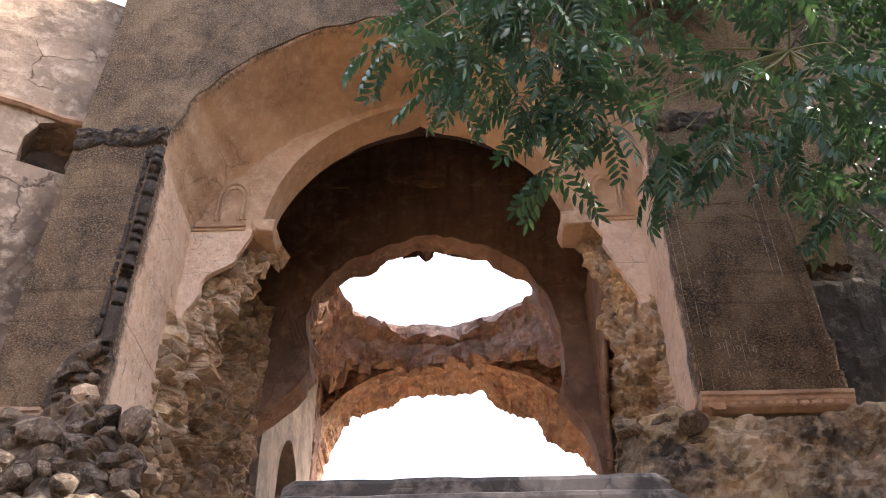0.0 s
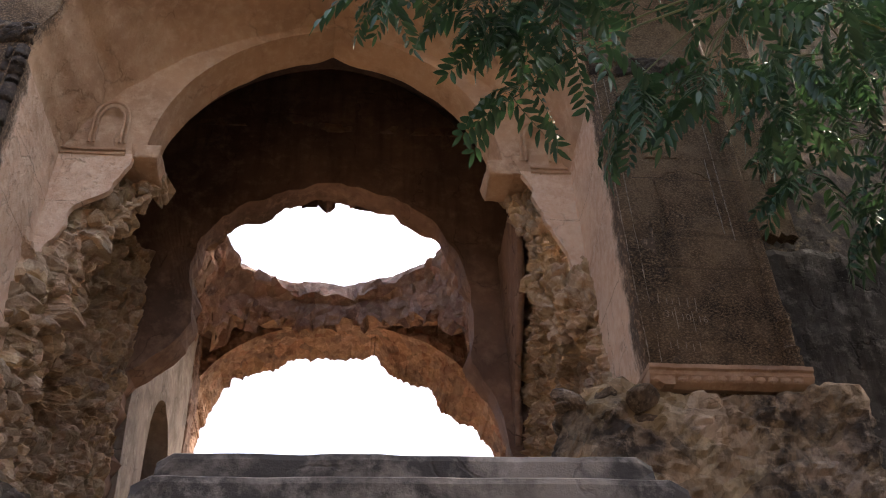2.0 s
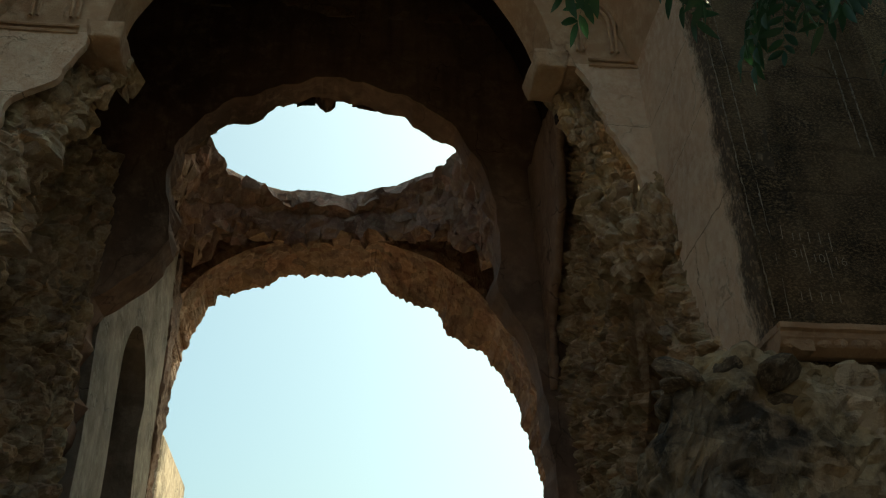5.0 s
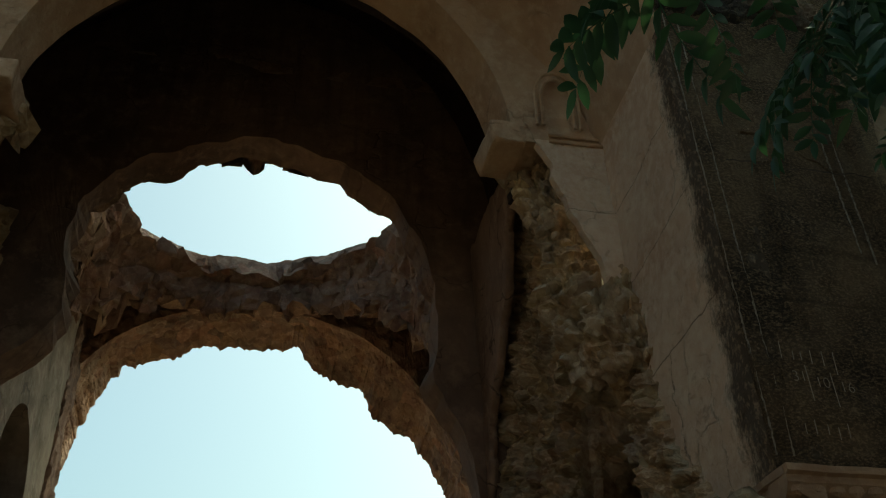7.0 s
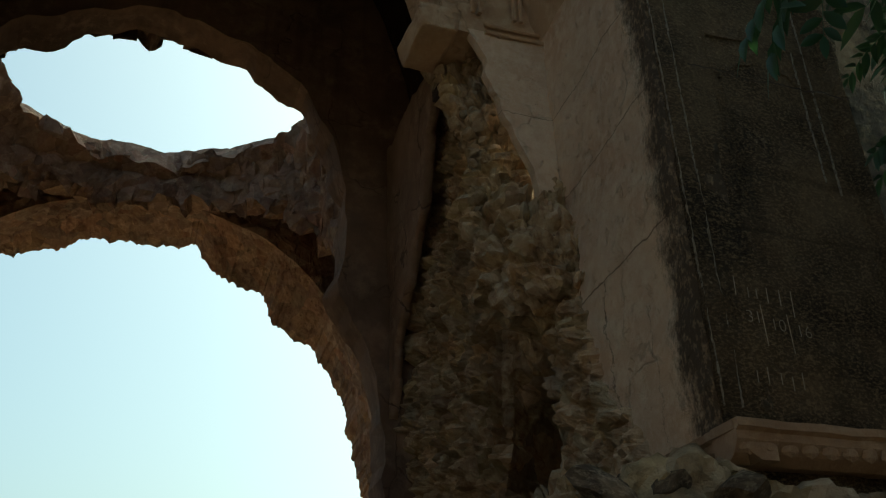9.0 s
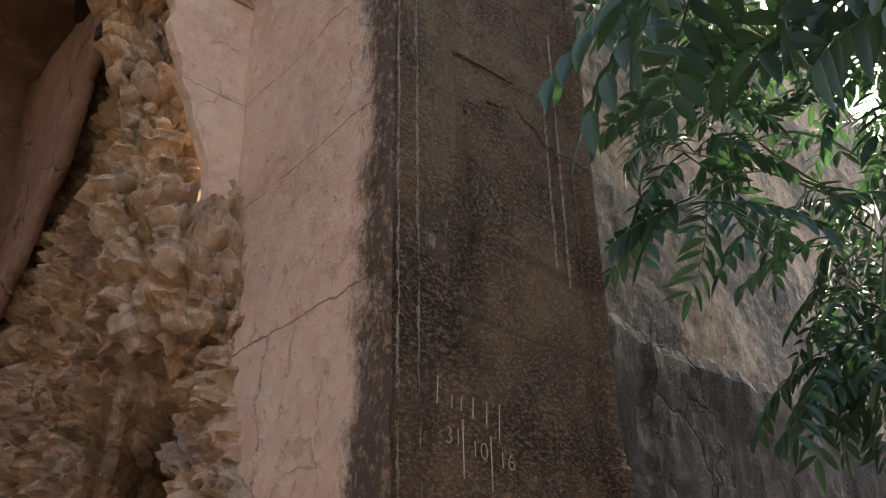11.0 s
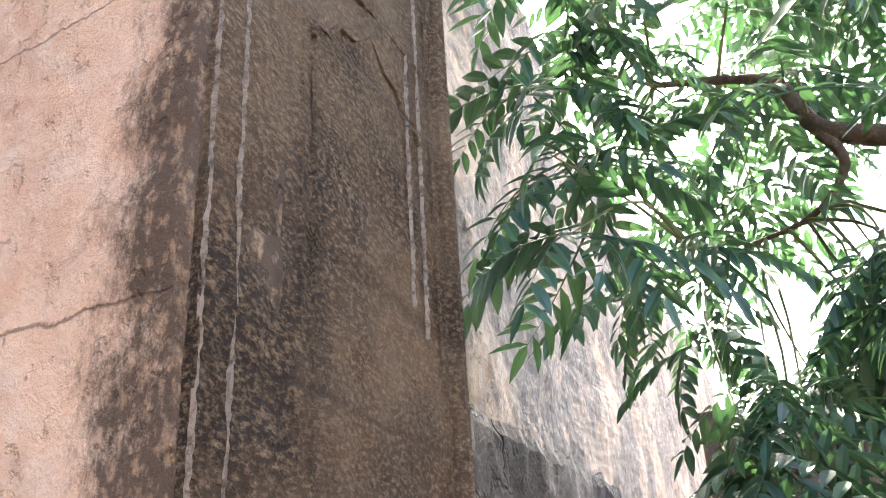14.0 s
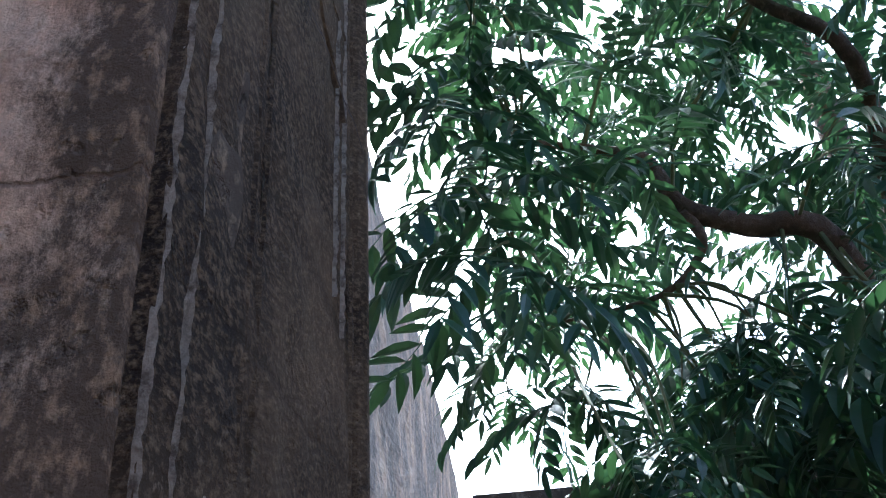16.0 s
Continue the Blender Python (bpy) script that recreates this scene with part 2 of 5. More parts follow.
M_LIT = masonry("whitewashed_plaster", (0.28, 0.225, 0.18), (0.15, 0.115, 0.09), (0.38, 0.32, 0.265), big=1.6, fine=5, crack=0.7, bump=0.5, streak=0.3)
M_CREAM = masonry("flaking_cream_plaster", (0.60, 0.46, 0.34), (0.38, 0.28, 0.2), (0.70, 0.58, 0.46), big=1.1, fine=5, crack=0.7, bump=0.5, streak=0.3)
M_EARTH = masonry("dusty_earth", (0.23, 0.17, 0.115), (0.15, 0.11, 0.075), (0.32, 0.25, 0.175), big=0.5, fine=4, bump=0.6)
M_GREYPL = masonry("grey_streaked_plaster", (0.085, 0.079, 0.075), (0.034, 0.032, 0.031), (0.20, 0.19, 0.178), big=1.4, fine=9, streak=0.8, bump=0.6,
                   crack=0.8, pale_range=(0.54, 0.7), speck=0.4, pits=0.4)
M_BROWNPINK = masonry("dusky_pink_plaster", (0.42, 0.27, 0.195), (0.26, 0.16, 0.115), (0.50, 0.34, 0.25), big=1.2, fine=6, streak=0.3, crack=0.8, bump=0.6, pits=0.5)
M_CRUST = masonry("black_algal_crust", (0.055, 0.043, 0.036), (0.028, 0.023, 0.020), (0.13, 0.10, 0.078), big=3, fine=30, bump=0.8)
M_SHADEFILL = masonry("unlit_cavity_rubble", (0.10, 0.07, 0.05), (0.05, 0.035, 0.03), (0.16, 0.11, 0.08), big=2, fine=6, bump=0.6)


M_TANRUB = masonry("tan_rubble_with_black_runs", (0.15, 0.108, 0.074), (0.034, 0.028, 0.024), (0.215, 0.163, 0.115), big=0.9, fine=14, bump=0.5, pits=0.9, big_range=(0.41, 0.53),
                   streak=0.95, streak_stretch=(1.3, 1.3, 0.12), speck=0.3, cells=7.0)
M_BROWNPL = masonry("brown_stained_cream_plaster", (0.38, 0.28, 0.205), (0.13, 0.095, 0.07), (0.58, 0.46, 0.35), big=0.7, fine=6, bump=0.7, crack=0.9, pits=0.4, streak=0.3)



def plain(name, color, rough=0.6, metal=0.0, vary=0.25, scale=12.0, translucent=0.0):
    m = bpy.data.materials.new(name)
    m.use_nodes = True
    nt = m.node_tree
    bsdf = nt.nodes["Principled BSDF"]
    tc = nt.nodes.new("ShaderNodeTexCoord")
    f, h = noise_mask(nt, tc.outputs["Object"], scale, 0.3, 0.7)
    col = mix_rgb(nt, f, tuple(c * (1 - vary) for c in color), tuple(c * (1 + vary) for c in color))
    nt.links.new(col, bsdf.inputs["Base Color"])
    bsdf.inputs["Roughness"].default_value, bsdf.inputs["Metallic"].default_value = rough, metal
    b = nt.nodes.new("ShaderNodeBump")
    b.inputs["Strength"].default_value, b.inputs["Distance"].default_value = 0.3, 0.005
    nt.links.new(h, b.inputs["Height"]), nt.links.new(b.outputs[0], bsdf.inputs["Normal"])
    return m


def leaf_material():
    m = bpy.data.materials.new("neem_leaf")
    m.use_nodes = True
    nt = m.node_tree
    bsdf = nt.nodes["Principled BSDF"]
    geo = nt.nodes.new("ShaderNodeNewGeometry")
    ramp = nt.nodes.new("ShaderNodeValToRGB")
    ramp.color_ramp.elements[0].color = (0.018, 0.058, 0.042, 1)
    ramp.color_ramp.elements[1].color = (0.050, 0.118, 0.050, 1)
    e = ramp.color_ramp.elements.new(0.5)
    e.color = (0.027, 0.080, 0.050, 1)
    nt.links.new(geo.outputs["Random Per Island"], ramp.inputs[0])
    nt.links.new(ramp.outputs[0], bsdf.inputs["Base Color"])
    bsdf.inputs["Roughness"].default_value = 0.42
    tr = nt.nodes.new("ShaderNodeBsdfTranslucent")
    tint = mix_rgb(nt, 0.4, ramp.outputs[0], (0.12, 0.25, 0.05))
    nt.links.new(tint, tr.inputs["Color"])
    mx = nt.nodes.new("ShaderNodeMixShader")
    mx.inputs[0].default_value = 0.22
    nt.links.new(bsdf.outputs[0], mx.inputs[1]), nt.links.new(tr.outputs[0], mx.inputs[2])
    nt.links.new(mx.outputs[0], nt.nodes["Material Output"].inputs["Surface"])
    return m


M_LEAF = leaf_material()
M_BARK = masonry("brown_bark", (0.13, 0.085, 0.06), (0.07, 0.05, 0.037), (0.22, 0.16, 0.12), big=3, fine=25, bump=0.6, streak=0.4, streak_stretch=(4, 4, 4))
M_TWIG = plain("green_brown_twig", (0.12, 0.13, 0.05))
M_SCRATCH = plain("pale_scratched_lime", (0.37, 0.30, 0.235), 0.9, vary=0.3, scale=60)
M_ARRIS = masonry("worn_pale_arris", (0.40, 0.335, 0.27), (0.13, 0.10, 0.08), (0.55, 0.48, 0.40), big=30.0, fine=110, bump=0.8, big_range=(0.46, 0.64))
M_WHITE = plain("white_painted_metal", (0.75, 0.75, 0.74), 0.4)
M_STEEL = plain("galvanised_steel", (0.45, 0.46, 0.47), 0.4, 0.9)
M_PANEL = plain("solar_cell_backing", (0.55, 0.56, 0.58), 0.4)
M_RED = plain("red_painted_metal", (0.45, 0.06, 0.04), 0.4)


# ---- mesh helpers ----
def fbm(p, f, octaves=4):
    v, a = 0.0, 1.0
    p = Vector(p) * f
    for _ in range(octaves):
        v += a * noise.noise(p)
        p = p * 2.03
        a *= 0.5
    return v


def cobble(p, f, depth=1.0):
    """Broken stones with sunk joints: 0 in a joint, up to 1 on a stone's face, each face tilted its own way."""
    q = Vector(p)
    q = (q + 0.30 / f * noise.noise_vector(q * f * 0.8)) * f
    q.z *= 1.35
    d, pts = noise.voronoi(q)
    e = min(1.0, (d[1] - d[0]) * 3.2)
    c = pts[0]
    lift = 0.62 + 0.38 * noise.cell(c * 7.3)
    tilt = Vector((noise.cell(c * 3.1), noise.cell(c * 5.7 + Vector((9, 2, 4))), noise.cell(c * 4.3 + Vector((1, 7, 3)))))
    return depth * (e ** 0.5) * max(0.1, lift + 0.55 * tilt.dot(q - c))


def mesh_object(name, bm, material, parent=None, label="", smooth=False):
    me = bpy.data.meshes.new(name)
    bm.normal_update()
    bm.to_mesh(me)
    bm.free()
    if material:
        me.materials.append(material)
    if smooth:
        for p in me.polygons:
            p.use_smooth = True
    ob = new(name, me)
    if parent:
        ob.parent = parent
    if label:
        ob["label"] = label
    return ob


def part(name, bm, material, parent, label="", smooth=False):
    return mesh_object(name, bm, material, parent, label, smooth)


def sheet(fn, us, vs, rough=None):
    """A grid over fn(u, v); rough(point, u, v) moves a point along the sheet's normal."""
    pts = [[Vector(fn(u, v)) for v in vs] for u in us]
    bm = bmesh.new()
    grid = [[bm.verts.new(p) for p in row] for row in pts]
    for i in range(len(us) - 1):
        for j in range(len(vs) - 1):
            bm.faces.new((grid[i][j], grid[i + 1][j], grid[i + 1][j + 1], grid[i][j + 1]))
    bm.normal_update()
    if rough:
        for i, u in enumerate(us):
            for j, v in enumerate(vs):
                grid[i][j].co += grid[i][j].normal * rough(pts[i][j], u, v)
    return bm


def steps_of(a, b, size):
    n = max(1, int(abs(b - a) / size + 0.5))
    return [a + (b - a) * i / n for i in range(n + 1)]


def solid(ob, thickness, offset=-1.0):
    md = ob.modifiers.new("thickness", "SOLIDIFY")
    md.thickness, md.offset = thickness, offset
    return ob


def box(bm, x0, x1, y0, y1, z0, z1):
    r = bmesh.ops.create_cube(bm, size=1.0)
    for v in r["verts"]:
        v.co = Vector(((x0 + x1) / 2 + v.co.x * (x1 - x0), (y0 + y1) / 2 + v.co.y * (y1 - y0), (z0 + z1) / 2 + v.co.z * (z1 - z0)))
    return r["verts"]


def tube(bm, pts, radii, sides=8):
    pts = [Vector(p) for p in pts]
    rings = []
    for i, p in enumerate(pts):
        d = (pts[min(i + 1, len(pts) - 1)] - pts[max(i - 1, 0)]).normalized()
        q = d.to_track_quat("Z", "Y")
        rings.append([bm.verts.new(p + q @ Vector((math.cos(a) * radii[i], math.sin(a) * radii[i], 0))) for a in (k * math.tau / sides for k in range(sides))])
    for a, b in zip(rings, rings[1:]):
        for k in range(sides):
            bm.faces.new((a[k], a[(k + 1) % sides], b[(k + 1) % sides], b[k]))
    bm.faces.new(rings[0][::-1]), bm.faces.new(rings[-1])


def smooth_path(pts, n=6):
    pts = [Vector(p) for p in pts]
    out = []
    for i in range(len(pts) - 1):
        a, b, c, d = pts[max(i - 1, 0)], pts[i], pts[i + 1], pts[min(i + 2, len(pts) - 1)]
        for k in range(n):
            t = k / n
            out.append(0.5 * (2 * b + (c - a) * t + (2 * a - 5 * b + 4 * c - d) * t * t + (3 * b - a - 3 * c + d) * t ** 3))
    out.append(pts[-1])
    return out


def lerp_table(table, v):
    """A value read from (v, value) rows, straight between them."""
    if v <= table[0][0]:
        return table[0][1]
    for (a, p), (b, q) in zip(table, table[1:]):
        if v <= b:
            return p + (q - p) * (v - a) / (b - a)
    return table[-1][1]


def arch(xc, hw, z0, zs, rise, n_jamb=10, n_curve=28, cusp=0.0):
    """The outline (x, z) of a pointed arch, from the foot of one jamb to the other's."""
    left = [(-hw, z0 + (zs - z0) * i / n_jamb) for i in range(n_jamb)]
    for i in range(n_curve + 1):
        u = i / n_curve
        a = u * math.pi / 2
        left.append((-hw * math.cos(a), zs + rise * (0.86 * math.sin(a) + 0.14 * u) + cusp * max(0.0, (u - 0.88) / 0.12) ** 2))
    return [(xc + x, z) for x, z in left] + [(xc - x, z) for x, z in left[-2::-1]]


def frame_outline(loop, x0, x1, z0, z1, n_jamb=10):
    """Outer points on the rectangle's left, top and right edges, one for each point of the arch's outline."""
    n = len(loop)
    path = [(x0, z0), (x0, z1), (x1, z1), (x1, z0)]
    half = (n - 1) / 2
    out = []
    for i in range(n):
        x, z = loop[i]
        k = i / half if i <= half else (n - 1 - i) / half
        side = x0 if i <= half else x1
        if k < 0.62:
            zz = z0 + (z1 - z0) * min(1.0, (k / 0.62))
            out.append((side, zz))
        else:
            xm = (x0 + x1) / 2
            out.append((side + (xm - side) * (k - 0.62) / 0.38, z1))
    return out


def arch_wall(name, loop, rect, y, depth, material, rings=14, rough=None, edge_rough=None):
    """A wall with an arched opening: its front at y, of that depth; edge_rough(i) breaks the opening's rim."""
    outer = frame_outline(loop, *rect)
    n = len(loop)

    def fn(u, v):
        i = int(u)
        (ax, az), (bx, bz) = loop[i], outer[i]
        if edge_rough:
            dx, dz = edge_rough(i)
            ax, az = ax + dx, az + dz
        w = v ** 1.3
        return (ax + (bx - ax) * w, y, az + (bz - az) * w)

    bm = sheet(fn, list(range(n)), [k / rings for k in range(rings + 1)], rough)
    ob = mesh_object(name, bm, material)
    solid(ob, depth, -1.0)
    return ob


ROCKS = []


def rock_meshes():
    """Twelve broken, rounded stones about one unit across."""
    for k in range(12):
        bm = bmesh.new()
        bmesh.ops.create_icosphere(bm, subdivisions=2, radius=0.5)
        off = Vector((k * 7.1, k * 3.3, k * 1.7))
        turn = random.Random(400 + k)
        cuts = [(Vector((turn.gauss(0, 1), turn.gauss(0, 1), turn.gauss(0, 1))).normalized(), turn.uniform(0.28, 0.42)) for _ in range(8)]
        for v in bm.verts:
            d = v.co.normalized()
            r = 0.5 + 0.16 * noise.noise(d * 1.4 + off) + 0.07 * noise.noise(d * 3.5 + off)
            v.co = d * r
            # broken faces, each at a slant of its own
            for nrm, lim in cuts:
                over = v.co.dot(nrm) - lim
                if over > 0:
                    v.co -= nrm * over * 0.9
        me = bpy.data.meshes.new("stone")
        bm.to_mesh(me)
        bm.free()
        ROCKS.append(me)


rock_meshes()


def stone_at(parent, place, size, rng, material=M_STONE, flat=0.75):
    base = rng.choice(ROCKS)
    key = base.name + material.name
    me = bpy.data.meshes.get(key)
    if me is None:
        me = base.copy()
        me.name = key
        me.materials.clear()
        me.materials.append(material)
    ob = new("stone", me)
    ob.parent = parent
    ob.matrix_basis = pose(*place, rng.uniform(-35, 35), rng.uniform(-35, 35), rng.uniform(0, 360)) @ Matrix.Diagonal((size, size * rng.uniform(0.7, 1.1), size * flat * rng.uniform(0.8, 1.2), 1))
    return ob


# ---- ground and distance ----
XC = -0.2
def build_ground():
    def fn(u, v):
        r = 900 * u ** 3
        x, y = r * math.cos(v), r * math.sin(v)
        d = max(0.0, y + 0.0)
        z = 0.25 + 0.12 * fbm((x, y, 0), 0.3) * min(1, r / 3)
        return (x + 0.3, y, z - 0.15)
    bm = sheet(fn, [i / 40 for i in range(41)], [i * math.tau / 48 for i in range(49)])
    bmesh.ops.remove_doubles(bm, verts=bm.verts, dist=0.001)
    tagged(mesh_object("ground", bm, M_EARTH, smooth=True), "dusty brown trodden earth at the foot of the ruin", "ground", kind="structure")


build_ground()


def build_enclosure():
    """Plain court walls, added behind the camera and on both sides to close the place and cut light."""
    # south and west stand unseen; all three hold back sky and bounced light
    for name, x0, x1, y0, y1, h in (("wall_court_south", -16, 17, -6.6, -6.0, 10.0), ("wall_court_west", -7.1, -6.5, -6.6, 2.5, 12.0), ("wall_court_east", 9.2, 9.8, -6.6, 6.55, 7.7)):
        bm = bmesh.new()
        box(bm, x0, x1, y0, y1, -0.3, h)
        bmesh.ops.subdivide_edges(bm, edges=bm.edges, cuts=6, use_grid_fill=True)
        for v in bm.verts:
            v.co += 0.06 * noise.noise_vector(v.co * 0.7)
        tagged(mesh_object(name, bm, M_DKRUB), "plain stained plaster wall of the forecourt", "wall", kind="structure")


build_enclosure()

# ---- stairs ----
STEP_RISE, STEP_RUN, TOP_Z, TOP_Y = 0.227, 0.318, 3.765, 4.38


def build_stairs():
    stairs = new("staircase")
    tagged(stairs, "worn grey cement steps climbing to the broken gateway", "stairs")
    rng = random.Random(4)
    for k in range(15):
        z1 = TOP_Z - k * STEP_RISE
        y0 = TOP_Y - k * STEP_RUN
        x0, x1 = -0.575 - 0.012 * k + rng.uniform(-0.02, 0.02), 1.37 + 0.0 * k + rng.uniform(-0.02, 0.02)
        back = y0 + STEP_RUN + 0.06 if k else y0 + 1.2
        # front profile of a step with a rounded nose
        prof = [(y0 + 0.015, z1 - STEP_RISE - 0.02), (y0 + 0.005, z1 - 0.10), (y0, z1 - 0.035), (y0 + 0.006, z1 - 0.012), (y0 + 0.022, z1 - 0.002), (y0 + 0.06, z1), (back, z1 + 0.004), (back, z1 - STEP_RISE - 0.02)]
        bm = bmesh.new()
        xs = steps_of(x0, x1, 0.06)
        rows = []
        for x in xs:
            row = []
            for (py, pz) in prof:
                worn = 0.006 * fbm((x, k * 3.1, pz), 3.0) + (0.010 * max(0, fbm((x, k * 5.7, 1.0), 2.1)) if abs(pz - z1) < 0.04 else 0)
                end = min(abs(x - x0), abs(x - x1))
                rnd = 0.03 * max(0.0, 1 - end / 0.06) if pz > z1 - 0.05 else 0
                row.append(bm.verts.new((x, py + worn + rnd * 0.5 if py < y0 + 0.1 else py, pz - (worn * 0.5 if pz > z1 - 0.05 else 0) - rnd)))
            rows.append(row)
        m = len(prof)
        for a, b in zip(rows, rows[1:]):
            for j in range(m):
                bm.faces.new((a[j], b[j], b[(j + 1) % m], a[(j + 1) % m]))
        bm.faces.new(rows[0]), bm.faces.new(rows[-1][::-1])
        part("step", bm, M_STEP, stairs)


build_stairs()


def build_floor():
    def fn(u, v):
        y = (5.2 if -0.7 < u < 1.4 else 6.3) * (1 - v) + 17.0 * v
        return (u, y, TOP_Z - 0.03 + 0.03 * fbm((u, y, 0), 0.9))
    bm = sheet(fn, steps_of(-4.2, 3.4, 0.2), [k / 59 for k in range(60)])
    ob = solid(mesh_object("floor", bm, M_EARTH, smooth=True), 0.4, -1)
    tagged(ob, "earth and rubble floor of the gateway passage", "floor", kind="structure")


build_floor()

# ---- front of the gateway ----
FY, BY = 6.24, 7.37          # outer face, recessed back wall
OUTER = [(x + (0.02 + 0.02 * (z > 8)) * fbm((x, 0, z), 3.0), z + 0.04 * fbm((x, 5, z), 3.0) * (z > 8)) for x, z in arch(XC, 2.35, 4.9, 8.0, 2.15, 62, 60)]
N_JAMB = 62
INNER = arch(-0.12, 1.66, 8.0, 8.02, 1.88, 2, 30, cusp=0.10)


def build_front():
    def rough(p, u, v):
        return 0.018 * fbm(p, 1.1, 5) + 0.012 * fbm(p, 7.0, 2)

    ob = arch_wall("wall_front", OUTER, (-3.42, 3.215, 4.9, 11.5), FY, 0.035, M_DARK, 40, lambda p, u, v: -rough(p, u, v))
    tagged(ob, "tall gateway front of blackened weathered lime plaster", "wall", kind="structure")


build_front()


def build_recess():
    n = len(OUTER)
    # reveal and splayed vault between the outer arch and the inner arch
    inner = [(-0.12 - 1.75, 8.0)] * N_JAMB + arch(-0.12, 1.72, 8.0, 8.02, 1.90, 0, 60, cusp=0.08) + [(-0.12 + 1.75, 8.0)] * N_JAMB
    half = (n - 1) / 2

    def fn(u, v):
        i = int(u)
        ox, oz = OUTER[i]
        ox, oz = ox + 0.02 * (1 if ox < XC else -1) * min(1, abs(ox - XC)), oz - (0.02 if oz > 8 else 0)
        k = 1 - abs(i - half) / half
        s = max(0.0, (k - N_JAMB / half) / (1 - N_JAMB / half))
        ix, iz = inner[i]
        jx = ox + (0.06 if ox > XC else -0.0)
        if s <= 0:
            return (ox + (jx - ox) * v, FY + 0.02 + (BY + 0.02 - FY) * v, oz)
        w = v * v * min(1.0, s * 1.3)
        return (ox + (jx - ox) * v * (1 - s) + (ix - ox) * w, FY + 0.02 + (BY - FY + 0.02) * (1 - (1 - v) ** (1 + 0.8 * s)), oz + (iz - oz) * w)
    bm = sheet(fn, list(range(n)), [k / 30 for k in range(31)], lambda p, u, v: 0.016 * fbm(p, 1.3, 4) + 0.006 * fbm(p, 6, 3))
    for f in bm.faces:
        f.material_index = 1 if f.calc_center_median().z > 8.05 else 0
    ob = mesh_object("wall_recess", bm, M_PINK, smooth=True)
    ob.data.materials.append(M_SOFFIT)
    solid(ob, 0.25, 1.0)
    tagged(ob, "pink plaster reveal and splayed ochre vault inside the great arch", "wall", kind="structure")


build_recess()


def build_back_wall():
    # tympanum between the vault and the inner arch
    big = arch(XC, 2.42, 8.0, 8.02, 2.15, 2, 30)
    n = len(INNER)

    def fn(u, v):
        i = int(u)
        (ax, az), (bx, bz) = INNER[i], big[i]
        return (ax + (bx - ax) * v, BY, az + (bz - az) * v)
    bm = sheet(fn, list(range(n)), [k / 16 for k in range(17)], lambda p, u, v: 0.012 * fbm(p, 1.5, 4))
    ob = solid(mesh_object("wall_tympanum", bm, M_SOFFIT), 0.43, -1)
    tagged(ob, "pale plaster wall round the pointed inner arch", "wall", kind="structure")
    # plaster left standing beside the broken piers
    for side, name in ((-1, "wall_pier_west"), (1, "wall_pier_east")):
        corner = -2.56 if side < 0 else 2.2
        table = [(6.4, 0.0), (6.7, 0.03), (7.0, 0.15), (7.5, 0.33), (7.8, 0.42), (8.02, 0.50)] if side > 0 else [(6.5, 0.0), (7.0, 0.16), (7.4, 0.30), (7.6, 0.52), (7.8, 0.62), (8.02, 0.70)]

        def fn(u, v):
            w = max(0.004, lerp_table(table, v) + 0.05 * fbm((0, side, v), 4))
            return (corner - side * w * u, BY - 0.005, v)
        bm = sheet(fn, [k / 8 for k in range(9)], steps_of(6.4, 8.03, 0.04), lambda p, u, v: 0.01 * fbm(p, 2))
        if side < 0:
            bmesh.ops.reverse_faces(bm, faces=bm.faces)
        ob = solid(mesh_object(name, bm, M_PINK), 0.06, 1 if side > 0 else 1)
        tagged(ob, "cracked pink plaster beside the broken pier", "wall", kind="structure")


build_back_wall()


# ---- broken piers and passage sides ----
def rubble_side(name, plan, z0, z1, material, label, f=4.2, depth=0.13, size=0.03, flip=False, fine=0.55, calm=None):
    """A rubble face that follows plan(z), a line of (x, y) points, up from z0 to z1."""
    def fn(u, v):
        pts = [(x, max(y, 7.92) if v > 8.1 else y) for x, y in plan(v)]
        k = u * (len(pts) - 1)
        i = min(int(k), len(pts) - 2)
        t = k - i
        return (pts[i][0] + (pts[i + 1][0] - pts[i][0]) * t, pts[i][1] + (pts[i + 1][1] - pts[i][1]) * t, v)
    p0 = plan((z0 + z1) / 2)
    length = sum(math.dist(a, b) for a, b in zip(p0, p0[1:]))
    us = [i / max(2, int(length / size)) for i in range(max(2, int(length / size)) + 1)]

    def rough(p, u, v):
        return (1 if not flip else -1) * (calm(p) if calm else 1.0) * (0.10 * fbm(p, 1.3, 3) + depth * cobble(p, f) + fine * depth * cobble(p, f * 2.1) + 0.035 * fbm(p, 14, 2))
    ob = mesh_object(name, sheet(fn, us, steps_of(z0, z1, size), rough), material)
    tagged(ob, label, "wall", kind="structure")
    return ob


def left_plan(z):
    k = lerp_table([(4.0, -0.15), (6.0, 0.0), (6.8, 0.15), (7.3, 0.45), (7.9, 0.85), (8.1, 0.92), (8.9, 0.3)], z)
    cave = 0.8 * math.exp(-((z - 6.55) / 0.30) ** 2)
    low = lerp_table([(6.6, 1.0), (7.1, 0.0)], z)
    return [(-2.66, 7.58 - 0.30 * low), (-2.55 + 0.5 * k, 7.60 - 0.18 * low), (-2.52 + 0.9 * k, 7.74), (-2.62 + 0.55 * k, 8.1), (-2.85, 8.8), (-2.88 - cave, 9.3), (-2.70 - 0.2 * cave, 9.65), (-2.5, 9.95), (-2.3, 10.1)]


